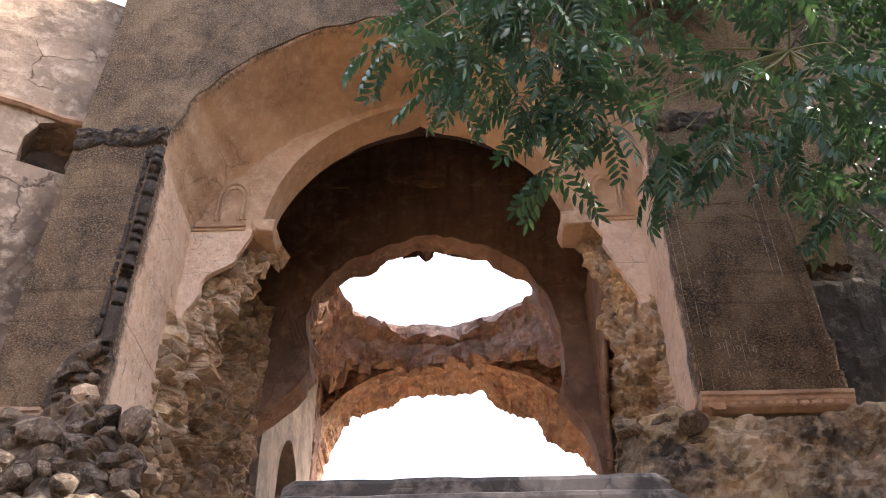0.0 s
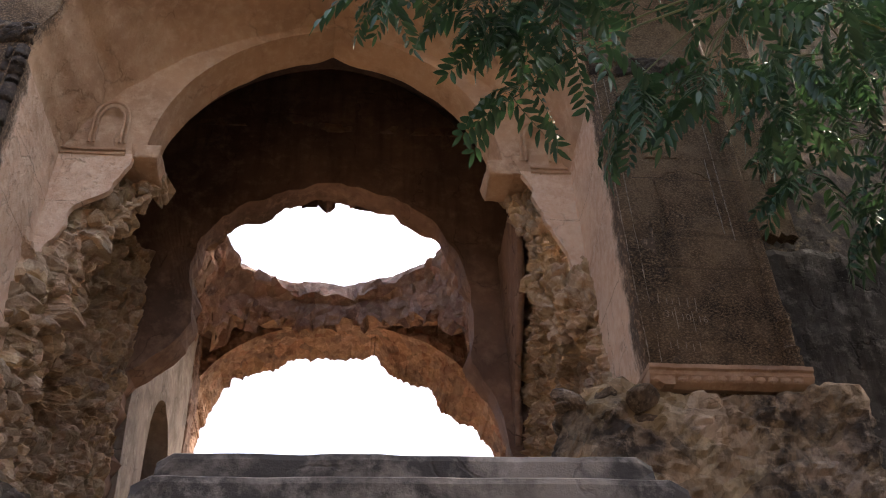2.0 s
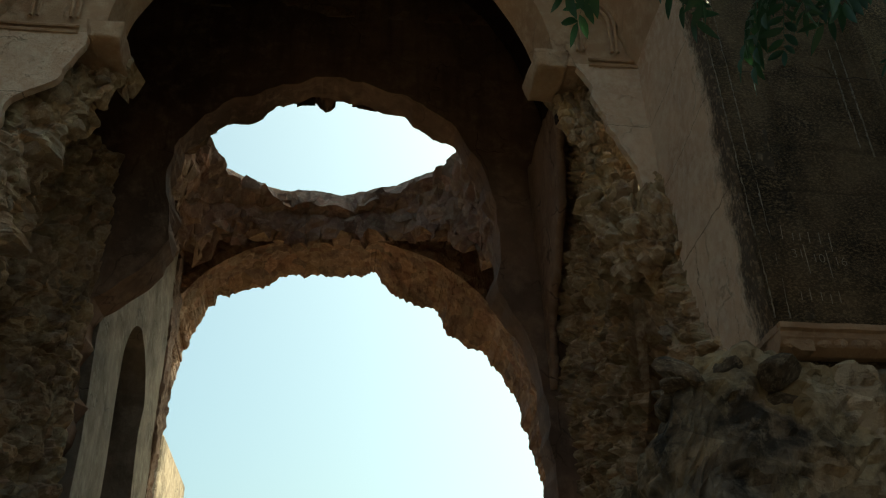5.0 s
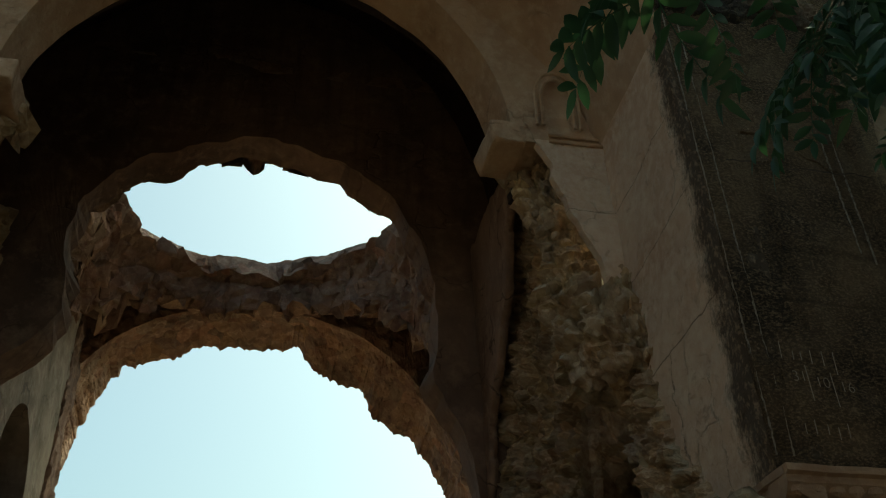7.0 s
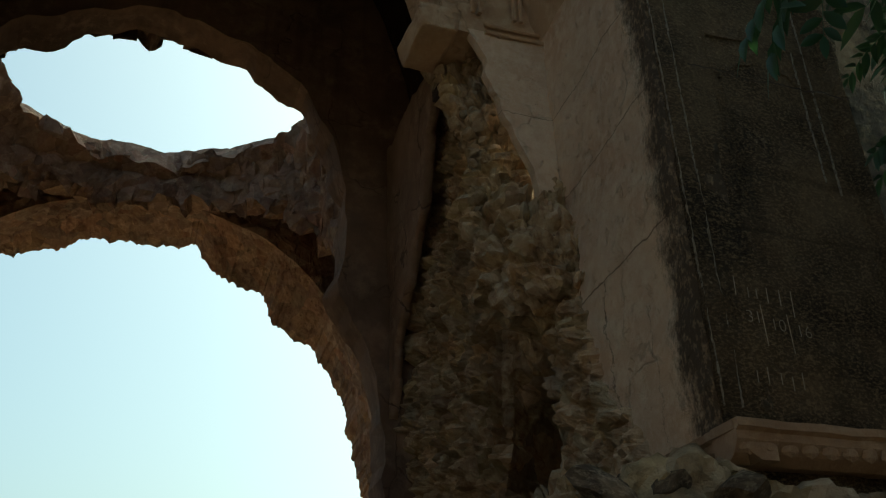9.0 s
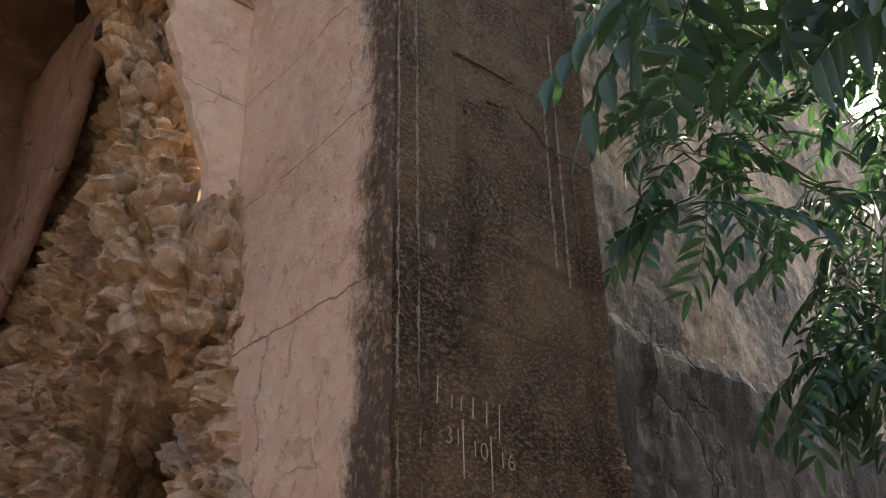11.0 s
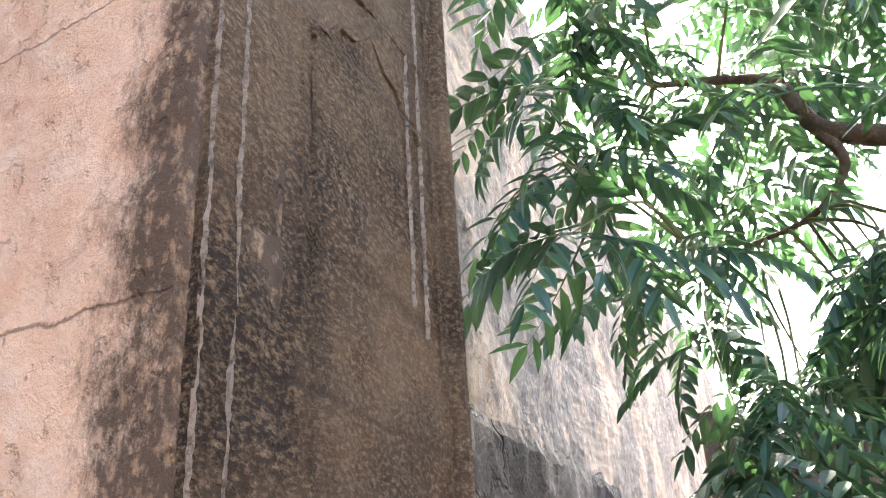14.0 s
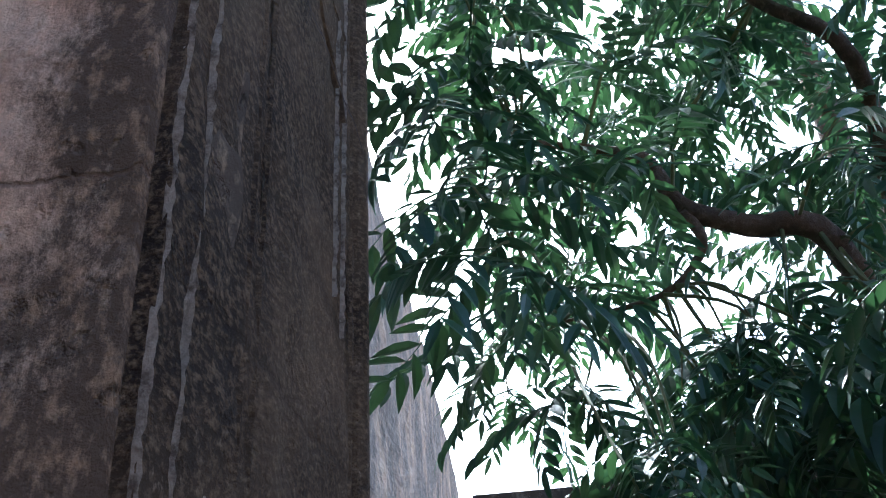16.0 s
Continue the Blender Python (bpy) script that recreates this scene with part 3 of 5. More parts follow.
def right_plan(z):
    k = lerp_table([(4.0, -0.1), (5.6, 0.0), (6.3, 0.12), (7.0, 0.35), (7.6, 0.6), (8.1, 0.85), (8.9, 0.2)], z)
    cave = math.exp(-((z - 5.85) / 0.42) ** 4)
    low = lerp_table([(6.5, 1.0), (7.0, 0.0)], z)
    ridge = 0.13 * math.exp(-((z - 6.5) / 0.9) ** 2)
    hollow = 0.30 * math.exp(-((z - 6.3) / 0.75) ** 2)
    return [(2.25, 7.58 - 0.34 * low), (2.14 - 0.3 * k - 0.6 * ridge + 0.35 * cave, 7.60 - 0.18 * low), (2.08 - 0.55 * k - ridge + 0.75 * cave, 7.72), (2.20 - 0.3 * k + 0.5 * hollow + 0.9 * cave, 7.80 + 0.3 * cave), (2.24 + hollow + 1.1 * cave, 7.94 + 1.6 * cave),
            (2.26 + hollow + 1.5 * cave, 8.45 + 1.4 * cave), (2.28 + 0.6 * hollow, 8.80), (2.27, 9.1), (2.26, 9.6), (2.24, 10.1)]


LEFT = rubble_side("wall_rubble_west", left_plan, 3.6, 8.9, M_RUBBLE, "broken ochre rubble core of the gateway pier", flip=False, f=3.1, depth=0.20, size=0.025, fine=0.35, calm=lambda p: 0.3 if p.x < -3.0 else 1.0)
RIGHT = rubble_side("wall_rubble_east", right_plan, 3.6, 8.9, M_RUBBLE, "crumbling rubble core under the arch springing", flip=True, f=5.8, depth=0.135, size=0.021, fine=0.45, calm=lambda p: 0.25 if p.x > 2.42 else 1.0)


def build_east_foot():
    """Rubble laid bare where the plaster has fallen from the foot of the reveal."""
    edge = [(5.1, 6.62), (5.35, 6.74), (5.6, 6.95), (5.9, 7.1), (6.3, 7.24), (6.7, 7.36)]

    def fn(u, v):
        y0 = lerp_table(edge, v) + 0.05 * fbm((0, 4, v), 5) + 0.03 * fbm((0, 7, v), 14)
        y = y0 + (7.55 - y0) * u
        p = (2.2, y, v)
        lift = min(1.0, (y - y0) / 0.10) * min(1.0, (6.72 - v) / 0.15)
        return (2.215 - lift * (0.03 + 0.10 * cobble(p, 6.5) + 0.04 * cobble(p, 14)), y, v)
    bm = sheet(fn, [k / 60 for k in range(61)], steps_of(5.1, 6.7, 0.018))
    tagged(solid(mesh_object("wall_rubble_foot_east", bm, M_RUBBLE), 0.05, 1), "rubble laid bare at the foot of the pink plaster", "wall", kind="structure")


build_east_foot()


def build_passage():
    # plaster still on the east side of the passage, its edge ragged
    def skin(u, v):
        z = 6.5 + 2.5 * v
        y0 = lerp_table([(6.5, 10.06), (6.9, 10.0), (7.15, 9.85), (7.55, 9.45), (8.1, 9.05), (9.0, 8.6)], z) + 0.10 * fbm((2, 0, z), 2.2) + 0.05 * fbm((5, 0, z), 8)
        return (1.99 - 0.03 * v, y0 + (10.12 - y0) * u, z + 0.25 * fbm((u * 2, 3, 0), 2.0) * (v > 0.97))
    bm = sheet(skin, [k / 24 for k in range(25)], [k / 90 for k in range(91)], lambda p, u, v: 0.015 * fbm(p, 2.0))
    ob = solid(mesh_object("wall_passage_east", bm, M_BROWNPINK, smooth=True), 0.07, 1)
    tagged(ob, "dusky pink plaster left on the side of the passage", "wall", kind="structure")
    # upper sides and vault behind the inner arch, near-black
    def fn(u, v):
        a = math.pi * u
        x = -0.3 - 2.62 * math.cos(a)
        z = 8.0 + (4.4 * math.sin(a) ** 0.8)
        return (x, v, z)
    bm = sheet(fn, [i / 44 for i in range(45)], steps_of(7.78, 10.14, 0.1), lambda p, u, v: 0.05 * fbm(p, 1.5))
    ob = solid(mesh_object("ceiling_passage", bm, M_NEARBLACK, smooth=True), 0.4, 1)
    tagged(ob, "smoke-blackened vault over the passage", "ceiling", kind="structure")
    loop = arch(-0.1, 1.84, 3.7, 8.35, 1.82, 40, 40)

    def edge(i):
        x, z = loop[i]
        if x > 0.9:
            return (0.05 * fbm((x, 3, z), 3.5) + lerp_table([(6.0, 0.20), (6.6, 0.18), (6.9, 0.14), (7.1, 0.02), (7.3, -0.08), (7.5, -0.18), (8.1, -0.17), (9.0, -0.12), (9.6, -0.04)], z), 0.04 * fbm((x, 8, z), 3.5))
        return (0.05 * fbm((x, 3, z), 3.5) - (0.40 if x < -1 else 0) * min(1.0, max(0.0, (7.75 - z) / 0.5)) + (0.26 * math.exp(-((z - 8.2) / 0.55) ** 2) if x < -1 else 0), 0.05 * fbm((x, 8, z), 3.5))
    ob = arch_wall("wall_inner_arch", loop, (-3.1, 4.0, 3.7, 12.6), 10.1, 0.4, M_BROWNSHADE, 24, lambda p, u, v: -0.04 * fbm(p, 1.6), edge)
    tagged(ob, "dark plastered wall with the arch into the domed chamber", "wall", kind="structure")
    loop2 = arch(-0.12, 1.80, 7.95, 8.1, 1.95, 2, 30)
    ob = arch_wall("wall_passage_south", loop2, (-3.2, 2.7, 7.95, 12.7), 7.81, 0.2, M_NEARBLACK, 10)
    tagged(ob, "blackened inner side of the arch wall", "wall", kind="structure")


build_passage()


# ---- domed chamber with a fallen crown ----
def build_chamber():
    def rim(a):
        return 0.07 * fbm((math.cos(a) * 2, math.sin(a) * 2, 4), 1.6) 
    prof = [(1.0, 0.0), (1.055, 0.16), (1.11, 0.32), (1.165, 0.48), (1.21, 0.66), (1.245, 0.86), (1.27, 1.05)]

    def fn(u, v):
        k = v * (len(prof) - 1)
        i = min(int(k), len(prof) - 2)
        t = k - i
        r = prof[i][0] + (prof[i + 1][0] - prof[i][0]) * t
        d = prof[i][1] + (prof[i + 1][1] - prof[i][1]) * t
        return (-0.15 + (2.13 + rim(u) + 0.14 * max(0.0, math.cos(u)) ** 2) * r * math.cos(u), 12.3 + (1.74 + rim(u)) * (min(1.18, 1 + (r - 1) * 1.2) if math.sin(u) > 0 else 1.0) * math.sin(u), 11.45 + 0.12 * math.sin(u * 1 + 2.5) + rim(u * 2) - d * ((0.66 + 0.12 * math.cos(u) ** 2 + 1.42 * math.cos(u) ** 4) if math.sin(u) > 0 else (1 + 1.2 * math.cos(u) ** 4)))
    us = [i * math.tau / 220 for i in range(221)]
    vs = [i / 30 for i in range(31)]
    bm = sheet(fn, us, vs, lambda p, u, v: -min(1, 0.15 + v * 4) * (0.10 * cobble(p, 4.5) + 0.05 * cobble(p, 9) + 0.06 * fbm(p, 1.5)))
    ob = solid(mesh_object("ceiling_dome", bm, M_REDRUB), 0.45, 1)
    tagged(ob, "ring of a collapsed brick and rubble dome open to the sky", "dome", kind="structure")
    # unseen roof deck round the dome, added to stop light leaking in
    def roof(u, v):
        c, q = math.cos(u), math.sin(u)
        ax, ay = -0.15 + 2.30 * c, 12.3 + 1.86 * q
        t = min(4.6 / max(1e-6, abs(c)), (3.5 if q > 0 else 2.2) / max(1e-6, abs(q)))
        bx, by = 0.1 + t * c, 12.3 + t * q
        return (ax + (bx - ax) * v, ay + (by - ay) * v, 11.22 + 0.06 * fbm((ax + v, ay, 0), 1))
    bm = sheet(roof, us, [k / 10 for k in range(11)])
    tagged(solid(mesh_object("ceiling_roof", bm, M_REDRUB), 0.15, 0), "rough roof deck round the fallen dome", "roof", kind="structure")
    # far arch: a sound front edge, a level soffit and a ragged back edge where the vault has fallen
    hub = Vector((0.2, 3.7))
    sound = [(-2.95, 3.71), (-2.85, 5.5), (-2.66, 7.6), (-2.50, 8.9), (-2.28, 9.62), (-1.9, 10.10), (-1.4, 10.44), (-0.8, 10.66), (0.0, 10.74), (0.75, 10.66), (1.5, 10.38), (2.0, 10.0), (2.5, 9.4), (2.9, 8.5), (3.2, 7.2), (3.4, 5.5), (3.45, 3.71)]
    torn = [(-2.85, 3.71), (-2.72, 5.5), (-2.55, 7.6), (-2.43, 8.4), (-2.21, 9.34), (-2.0, 9.86), (-1.83, 10.12), (-1.06, 10.35), (-0.92, 10.54), (0.46, 10.59), (0.62, 10.73), (0.72, 10.5), (0.99, 10.2), (1.61, 10.0), (1.77, 9.54), (2.33, 9.27), (2.81, 8.53), (2.89, 8.06), (3.1, 7.2), (3.3, 5.5), (3.3, 3.71)]
    polar = [(math.atan2(-(x - hub.x), z - hub.y), math.hypot(x - hub.x, z - hub.y)) for x, z in sound]
    polar = [(-a, r) for a, r in polar]
    loop = []
    for (a, b), (c, d) in zip(torn, torn[1:]):
        m = max(2, int(math.hypot(c - a, d - b) / 0.03))
        loop += [(a + (c - a) * i / m, b + (d - b) * i / m) for i in range(m)]
    loop.append(torn[-1])
    pairs = []
    for x, z in loop:
        a = math.atan2(x - hub.x, z - hub.y)
        r = lerp_table(polar, a)
        jag = 0.06 * fbm((x, 1, z), 5) + 0.036 * fbm((x, 2, z), 14) + 0.012 * fbm((x, 3, z), 31)
        k = 1 + jag / max(1.0, math.hypot(x - hub.x, z - hub.y))
        pairs.append(((hub.x + r * math.sin(a), hub.y + r * math.cos(a)), (hub.x + (x - hub.x) * k, hub.y + (z - hub.y) * k)))

    def vault(u, v):
        (fx, fz), (bx, bz) = pairs[int(u)]
        away = Vector((fx - hub.x, 0, fz - hub.y)).normalized()
        if v <= 1:
            # chamber side, from the roof down to the front edge
            h = max(0.0, 11.15 - fz)
            p = Vector((fx + away.x * 0.9 * (1 - v), 14.38, fz + (h if h < 1.2 else away.z * 0.9) * (1 - v)))
            return p + Vector((0, -1, 0)) * min(1.0, (1 - v) * 6 + 0.2) * (0.08 * cobble(p, 4.5) + 0.05 * fbm(p, 2))
        if v <= 2:
            t = v - 1
            p = Vector((fx + (bx - fx) * t, 14.38 + 0.92 * t, fz + (bz - fz) * t + 0.06 * math.sin(math.pi * t)))
            return p - away * (0.03 * fbm(p, 2.0, 4) + 0.035 * (cobble(p, 6) - 0.4) + 0.012 * fbm(p, 13)) * min(1.0, (1 - t) * 5)
        t = v - 2
        p = Vector((bx, 15.30, bz)) + Vector((away.x * 1.0, 0.12, away.z * 0.8)) * t
        return p + Vector((0, 0.5, 0)) * t * t + Vector((0, 0.05 * fbm(p, 5), 0)) * t
    vs = [i / 22 for i in range(23)] + [1 + i / 26 for i in range(1, 27)] + [2 + i / 8 for i in range(1, 9)]
    ob = mesh_object("wall_far_arch", sheet(vault, list(range(len(pairs))), vs), M_REDRUB)
    tagged(ob, "broken far arch of red rubble against the sky", "wall", kind="structure")
    # unseen upper wall, added to keep the sun off the dome's west inside
    bm = sheet(lambda u, v: (3.05, u, v), steps_of(9.4, 17.0, 0.2), steps_of(11.1, 17.8, 0.2), lambda p, u, v: 0.06 * fbm(p, 1.2) + 0.05 * cobble(p, 4))
    tagged(solid(mesh_object("wall_upper_east", bm, M_REDRUB), 0.5, 0), "rubble wall standing above the fallen dome", "wall", kind="structure")
    # side walls of the chamber
    bm = sheet(lambda u, v: (2.64 + max(0.0, 8.8 - v) * 0.42, u, v), steps_of(10.45, 14.42, 0.06), steps_of(3.7, 11.1, 0.06), lambda p, u, v: -0.05 * fbm(p, 1.5) - 0.07 * cobble(p, 4.5))
    tagged(solid(mesh_object("wall_chamber_east", bm, M_REDRUB), 0.4, 1), "bare rubble side of the domed chamber", "wall", kind="structure")


build_chamber()


def build_lit_wall():
    wall = new("wall_chamber_west")
    tagged(wall, "sunlit whitewashed chamber wall with a sunk arched niche", "wall", kind="structure")
    loop = arch(12.3, 0.70, 3.7, 7.4, 0.65, 10, 14)
    outer = frame_outline(loop, 10.5, 14.0, 3.7, 10.9)
    n = len(loop)

    def fn(u, v):
        i = int(u)
        (ay, az), (by, bz) = loop[i], outer[i]
        return (-2.62, ay + (by - ay) * v, az + (bz - az) * v)
    bm = sheet(fn, list(range(n)), [k / 14 for k in range(15)], lambda p, u, v: 0.02 * fbm(p, 1.6))
    solid(part("plaster_face", bm, M_LIT, wall), 0.35, 1)
    # the shade inside the niche is put into this near-black backing
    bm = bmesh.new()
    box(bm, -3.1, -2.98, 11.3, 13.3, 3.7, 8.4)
    part("niche_back", bm, M_NEARBLACK, wall)
    # raised mouldings framing the niche
    for off in (0.22, 0.34):
        bm = bmesh.new()
        prof = arch(12.3, 0.70 + off, 5.0, 7.4, 0.65 + off, 4, 14)
        tube(bm, [(-2.60, y, z) for y, z in prof], [0.028] * len(prof), 6)
        part("moulding", bm, M_LIT, wall)
    bm = bmesh.new()
    box(bm, -2.64, -2.55, 10.6, 13.9, 8.62, 8.70)
    part("moulding", bm, M_LIT, wall)


build_lit_wall()


def build_far_pier():
    def fn(u, v):
        pts = [(-2.75, 13.75), (-2.45, 13.75), (-2.27, 13.9), (-2.27, 14.4)]
        k = min(2, int(u * 3))
        t = u * 3 - k
        return (pts[k][0] + (pts[k + 1][0] - pts[k][0]) * t, pts[k][1] + (pts[k + 1][1] - pts[k][1]) * t, v)
    # rubble pier in a darker brown that carries its shade
    bm = sheet(fn, [i / 30 for i in range(31)], steps_of(3.7, 10.9, 0.05), lambda p, u, v: 0.05 * fbm(p, 1.5) + 0.04 * cobble(p, 5))
    tagged(solid(mesh_object("wall_far_pier", bm, M_BROWNSHADE), 0.1, -1), "rubble pier between the whitewashed wall and the far arch", "wall", kind="structure")


build_far_pier()


# ---- plinths, cornice and pilaster ----
def rubble_block(name, x0, x1, y0, y1, z0, z1, material, label, top=None, f=3.6, depth=0.12):
    """A rubble mass shown by its front, both ends and its uneven top."""
    def fn(u, v):
        # u runs round the plan, v climbs the face and then over the top
        per = [(x0, y1), (x0, y0), (x1, y0), (x1, y1)]
        lens = [y1 - y0, x1 - x0, y1 - y0]
        d = u * sum(lens)
        for i, ln in enumerate(lens):
            if d <= ln + 1e-9:
                break
            d -= ln
        a, b = per[i], per[i + 1]
        t = d / lens[i]
        x, y = a[0] + (b[0] - a[0]) * t, a[1] + (b[1] - a[1]) * t
        zt = z1 + (top(x) if top else 0)
        if v <= 0.8:
            k = v / 0.8
            return (x, y + 0.08 * k, z0 + (zt - z0) * k)
        k = (v - 0.8) / 0.2
        cx, cy = (x0 + x1) / 2, y1
        return (x + (cx - x) * k * 0.9, y + 0.08 + (cy - y) * k, zt + 0.02 * k)
    n = int((2 * (y1 - y0) + x1 - x0) / 0.035)
    m = int((z1 - z0) / 0.035 / 0.8)
    ob = mesh_object(name, sheet(fn, [i / n for i in range(n + 1)], [i / m for i in range(m + 1)],
                                 lambda p, u, v: 0.10 * fbm(p, 1.4, 3) + depth * (cobble(p, f) - 0.4) + 0.04 * cobble(p, f * 2.2)), material)
    tagged(ob, label, "plinth", kind="structure")
    return ob


R_BASE = rubble_block("plinth_east", 1.45, 3.42, 5.98, 7.3, 1.4, 5.0, M_PLINTH, "stained rubble plinth under the carved ledge",
                      lambda x: lerp_table([(1.45, -0.35), (1.6, 0.0), (2.0, 0.05), (2.2, -0.02), (3.45, -0.02)], x), depth=0.05, f=4.5)
L_BASE = rubble_block("plinth_west", -4.6, -2.0, 5.95, 7.5, 1.5, 5.0, M_DKRUB, "dark broken rubble plinth with fallen facing",
                      lambda x: lerp_table([(-4.6, 0.12), (-2.8, 0.10), (-2.55, 0.35), (-2.35, 0.15), (-2.0, -0.35)], x))


def build_cornice(name, x0, x1, label):
    base = new(name)
    tagged(base, label, "ledge")
    prof = [(6.26, 5.065), (6.19, 5.065), (6.145, 5.095), (6.115, 5.135), (6.115, 5.165), (6.095, 5.175), (6.095, 5.205), (6.26, 5.212)]

    def moulded(a, b, place):
        bm = bmesh.new()
        rows = []
        for d in steps_of(a, b, 0.04):
            rows.append([bm.verts.new(place(d, y + 0.007 * fbm((d, y, z), 6) + 0.004 * noise.noise((d * 40, y * 9, z * 30)), z + 0.006 * fbm((d, z, y), 5))) for y, z in prof])
        m = len(prof)
        for p, q in zip(rows, rows[1:]):
            for j in range(m):
                bm.faces.new((p[j], q[j], q[(j + 1) % m], p[(j + 1) % m]))
        bm.faces.new(rows[0]), bm.faces.new(rows[-1][::-1])
        bmesh.ops.recalc_face_normals(bm, faces=bm.faces)
        part("ledge_stone", bm, M_CORNICE, base)
    moulded(x0, x1, lambda d, y, z: (d, y, z))
    if x0 > 0:
        # the ledge turns the corner and runs a little way into the archway
        moulded(6.12, 6.84, lambda d, y, z: (x0 + (y - 6.098), d, z - 0.002))
    # carved petals along the front
    petal = None
    x = x0 + 0.05
    while x < x1 - 0.04:
        if petal is None:
            bm = bmesh.new()
            bmesh.ops.create_icosphere(bm, subdivisions=1, radius=1.0)
            for v in bm.verts:
                v.co = Vector((v.co.x * 0.042, v.co.y * 0.012, v.co.z * 0.036))
            petal = part("petal", bm, M_CORNICE, base)
            petal.location = (x, 6.128, 5.118)
        else:
            p = new("petal", petal.data)
            p.parent = base
            p.location = (x, 6.128, 5.118)
        x += 0.088
    return base


build_cornice("carved_ledge", 2.09, 3.22, "carved buff sandstone ledge with a petal border")
build_cornice("carved_ledge", -4.2, -2.88, "broken end of a carved sandstone ledge on the dark wall")


def strip(bm, x, y, z0, z1, w, d):
    """A slightly wavering raised fillet on the wall's face."""
    zs = steps_of(z0, z1, 0.006)
    prev = None
    for z in zs:
        o = 0.004 * fbm((x, 0, z), 5) + 0.003 * noise.noise((x * 9, 7, z * 40))
        ww = w * max(0.06, 0.75 + 0.8 * noise.noise((x * 9, 1, z * 9)) + 0.9 * noise.noise((x * 9, 3, z * 38)) + 0.8 * noise.noise((x * 9, 5, z * 110)))
        ring = [bm.verts.new((x - ww / 2 + o, y + 0.004, z)), bm.verts.new((x + o, y - d * (0.7 + 0.5 * noise.noise((x * 9, 8, z * 60))), z)), bm.verts.new((x + ww / 2 + o, y + 0.004, z))]
        if prev:
            for j in range(2):
                bm.faces.new((prev[j], prev[j + 1], ring[j + 1], ring[j]))
        prev = ring


def build_pilaster():
    pil = new("pilaster_panel")
    tagged(pil, "blackened plaster pilaster with a cusped sunk panel", "pilaster")
    for x, w, d, z0, z1 in ((2.157, 0.006, 0.015, 5.3, 8.1), (2.240, 0.007, 0.016, 5.3, 8.1), (2.44, 0.020, 0.004, 5.9, 7.2), (2.49, 0.016, 0.004, 5.9, 6.95),
                            (2.945, 0.007, 0.015, 6.43, 7.2), (3.015, 0.008, 0.015, 6.37, 7.6), (3.10, 0.012, 0.006, 5.3, 8.0)):
        bm = bmesh.new()
        strip(bm, x, FY - 0.005, z0, z1, w, d * 0.6)
        part("fillet", bm, M_ARRIS if x < 2.3 or 2.9 < x < 3.05 else M_DARK, pil)
    # cusped head of the panel
    pts = [(2.48, 6.93), (2.495, 6.99), (2.55, 6.985), (2.59, 7.04), (2.66, 7.05), (2.74, 7.12), (2.82, 7.05), (2.88, 7.04), (2.93, 6.985), (2.98, 6.99), (3.01, 6.93)]
    bm = bmesh.new()
    tube(bm, [(x, FY - 0.002, z) for x, z in pts], [0.010] * len(pts), 5)
    part("cusped_moulding", bm, M_DARK, pil)
    bm = bmesh.new()
    tube(bm, [(2.45, FY, 7.2), (2.74, FY - 0.002, 7.205), (3.05, FY, 7.2)], [0.010] * 3, 5)
    part("cross_moulding", bm, M_DARK, pil)
    # crack along a joint of the masonry
    bm = bmesh.new()
    prev = None
    for x in steps_of(2.30, 3.22, 0.02):
        z = 6.955 + 0.02 * fbm((x, 0, 3), 4) + 0.012 * fbm((x, 2, 3), 15)
        h = 0.004 + 0.005 * max(0.0, fbm((x, 9, 1), 6))
        row = [bm.verts.new((x, FY - 0.020, z - h)), bm.verts.new((x, FY - 0.020, z + h))]
        if prev:
            bm.faces.new((prev[0], row[0], row[1], prev[1]))
        prev = row
    part("joint_crack", bm, M_SHADEFILL, pil, "dark crack along a masonry joint")
    # slim engaged shaft on the outer corner
    bm = bmesh.new()
    zs = [5.27, 5.36, 5.37, 5.42, 5.44, 5.62, 5.63, 5.70, 5.72, 5.76, 5.78, 9.0]
    rs = [0.06, 0.065, 0.05, 0.07, 0.045, 0.055, 0.065, 0.07, 0.055, 0.05, 0.042, 0.040]
    tube(bm, [(3.19, FY + 0.015, z) for z in zs], rs, 10)
    part("corner_shaft", bm, M_DARK, pil)


build_pilaster()

def build_corner_roll():
    roll = new("corner_roll")
    tagged(roll, "black crusted roll moulding on the corner of the archway", "moulding")
    bm = bmesh.new()
    zs = steps_of(5.75, 8.1, 0.05)
    tube(bm, [(-2.565 + 0.006 * fbm((1, 0, z), 3), FY - 0.004, z) for z in zs], [0.055 + 0.003 * fbm((4, 0, z), 4) for z in zs], 10)
    part("roll", bm, M_CRUST, roll, smooth=True)
    bm = bmesh.new()
    tube(bm, [(-2.67 + 0.005 * fbm((2, 0, z), 3), FY + 0.006, z) for z in zs], [0.026 + 0.002 * fbm((6, 0, z), 4) for z in zs], 8)
    part("bead", bm, M_CRUST, roll, smooth=True)


build_corner_roll()

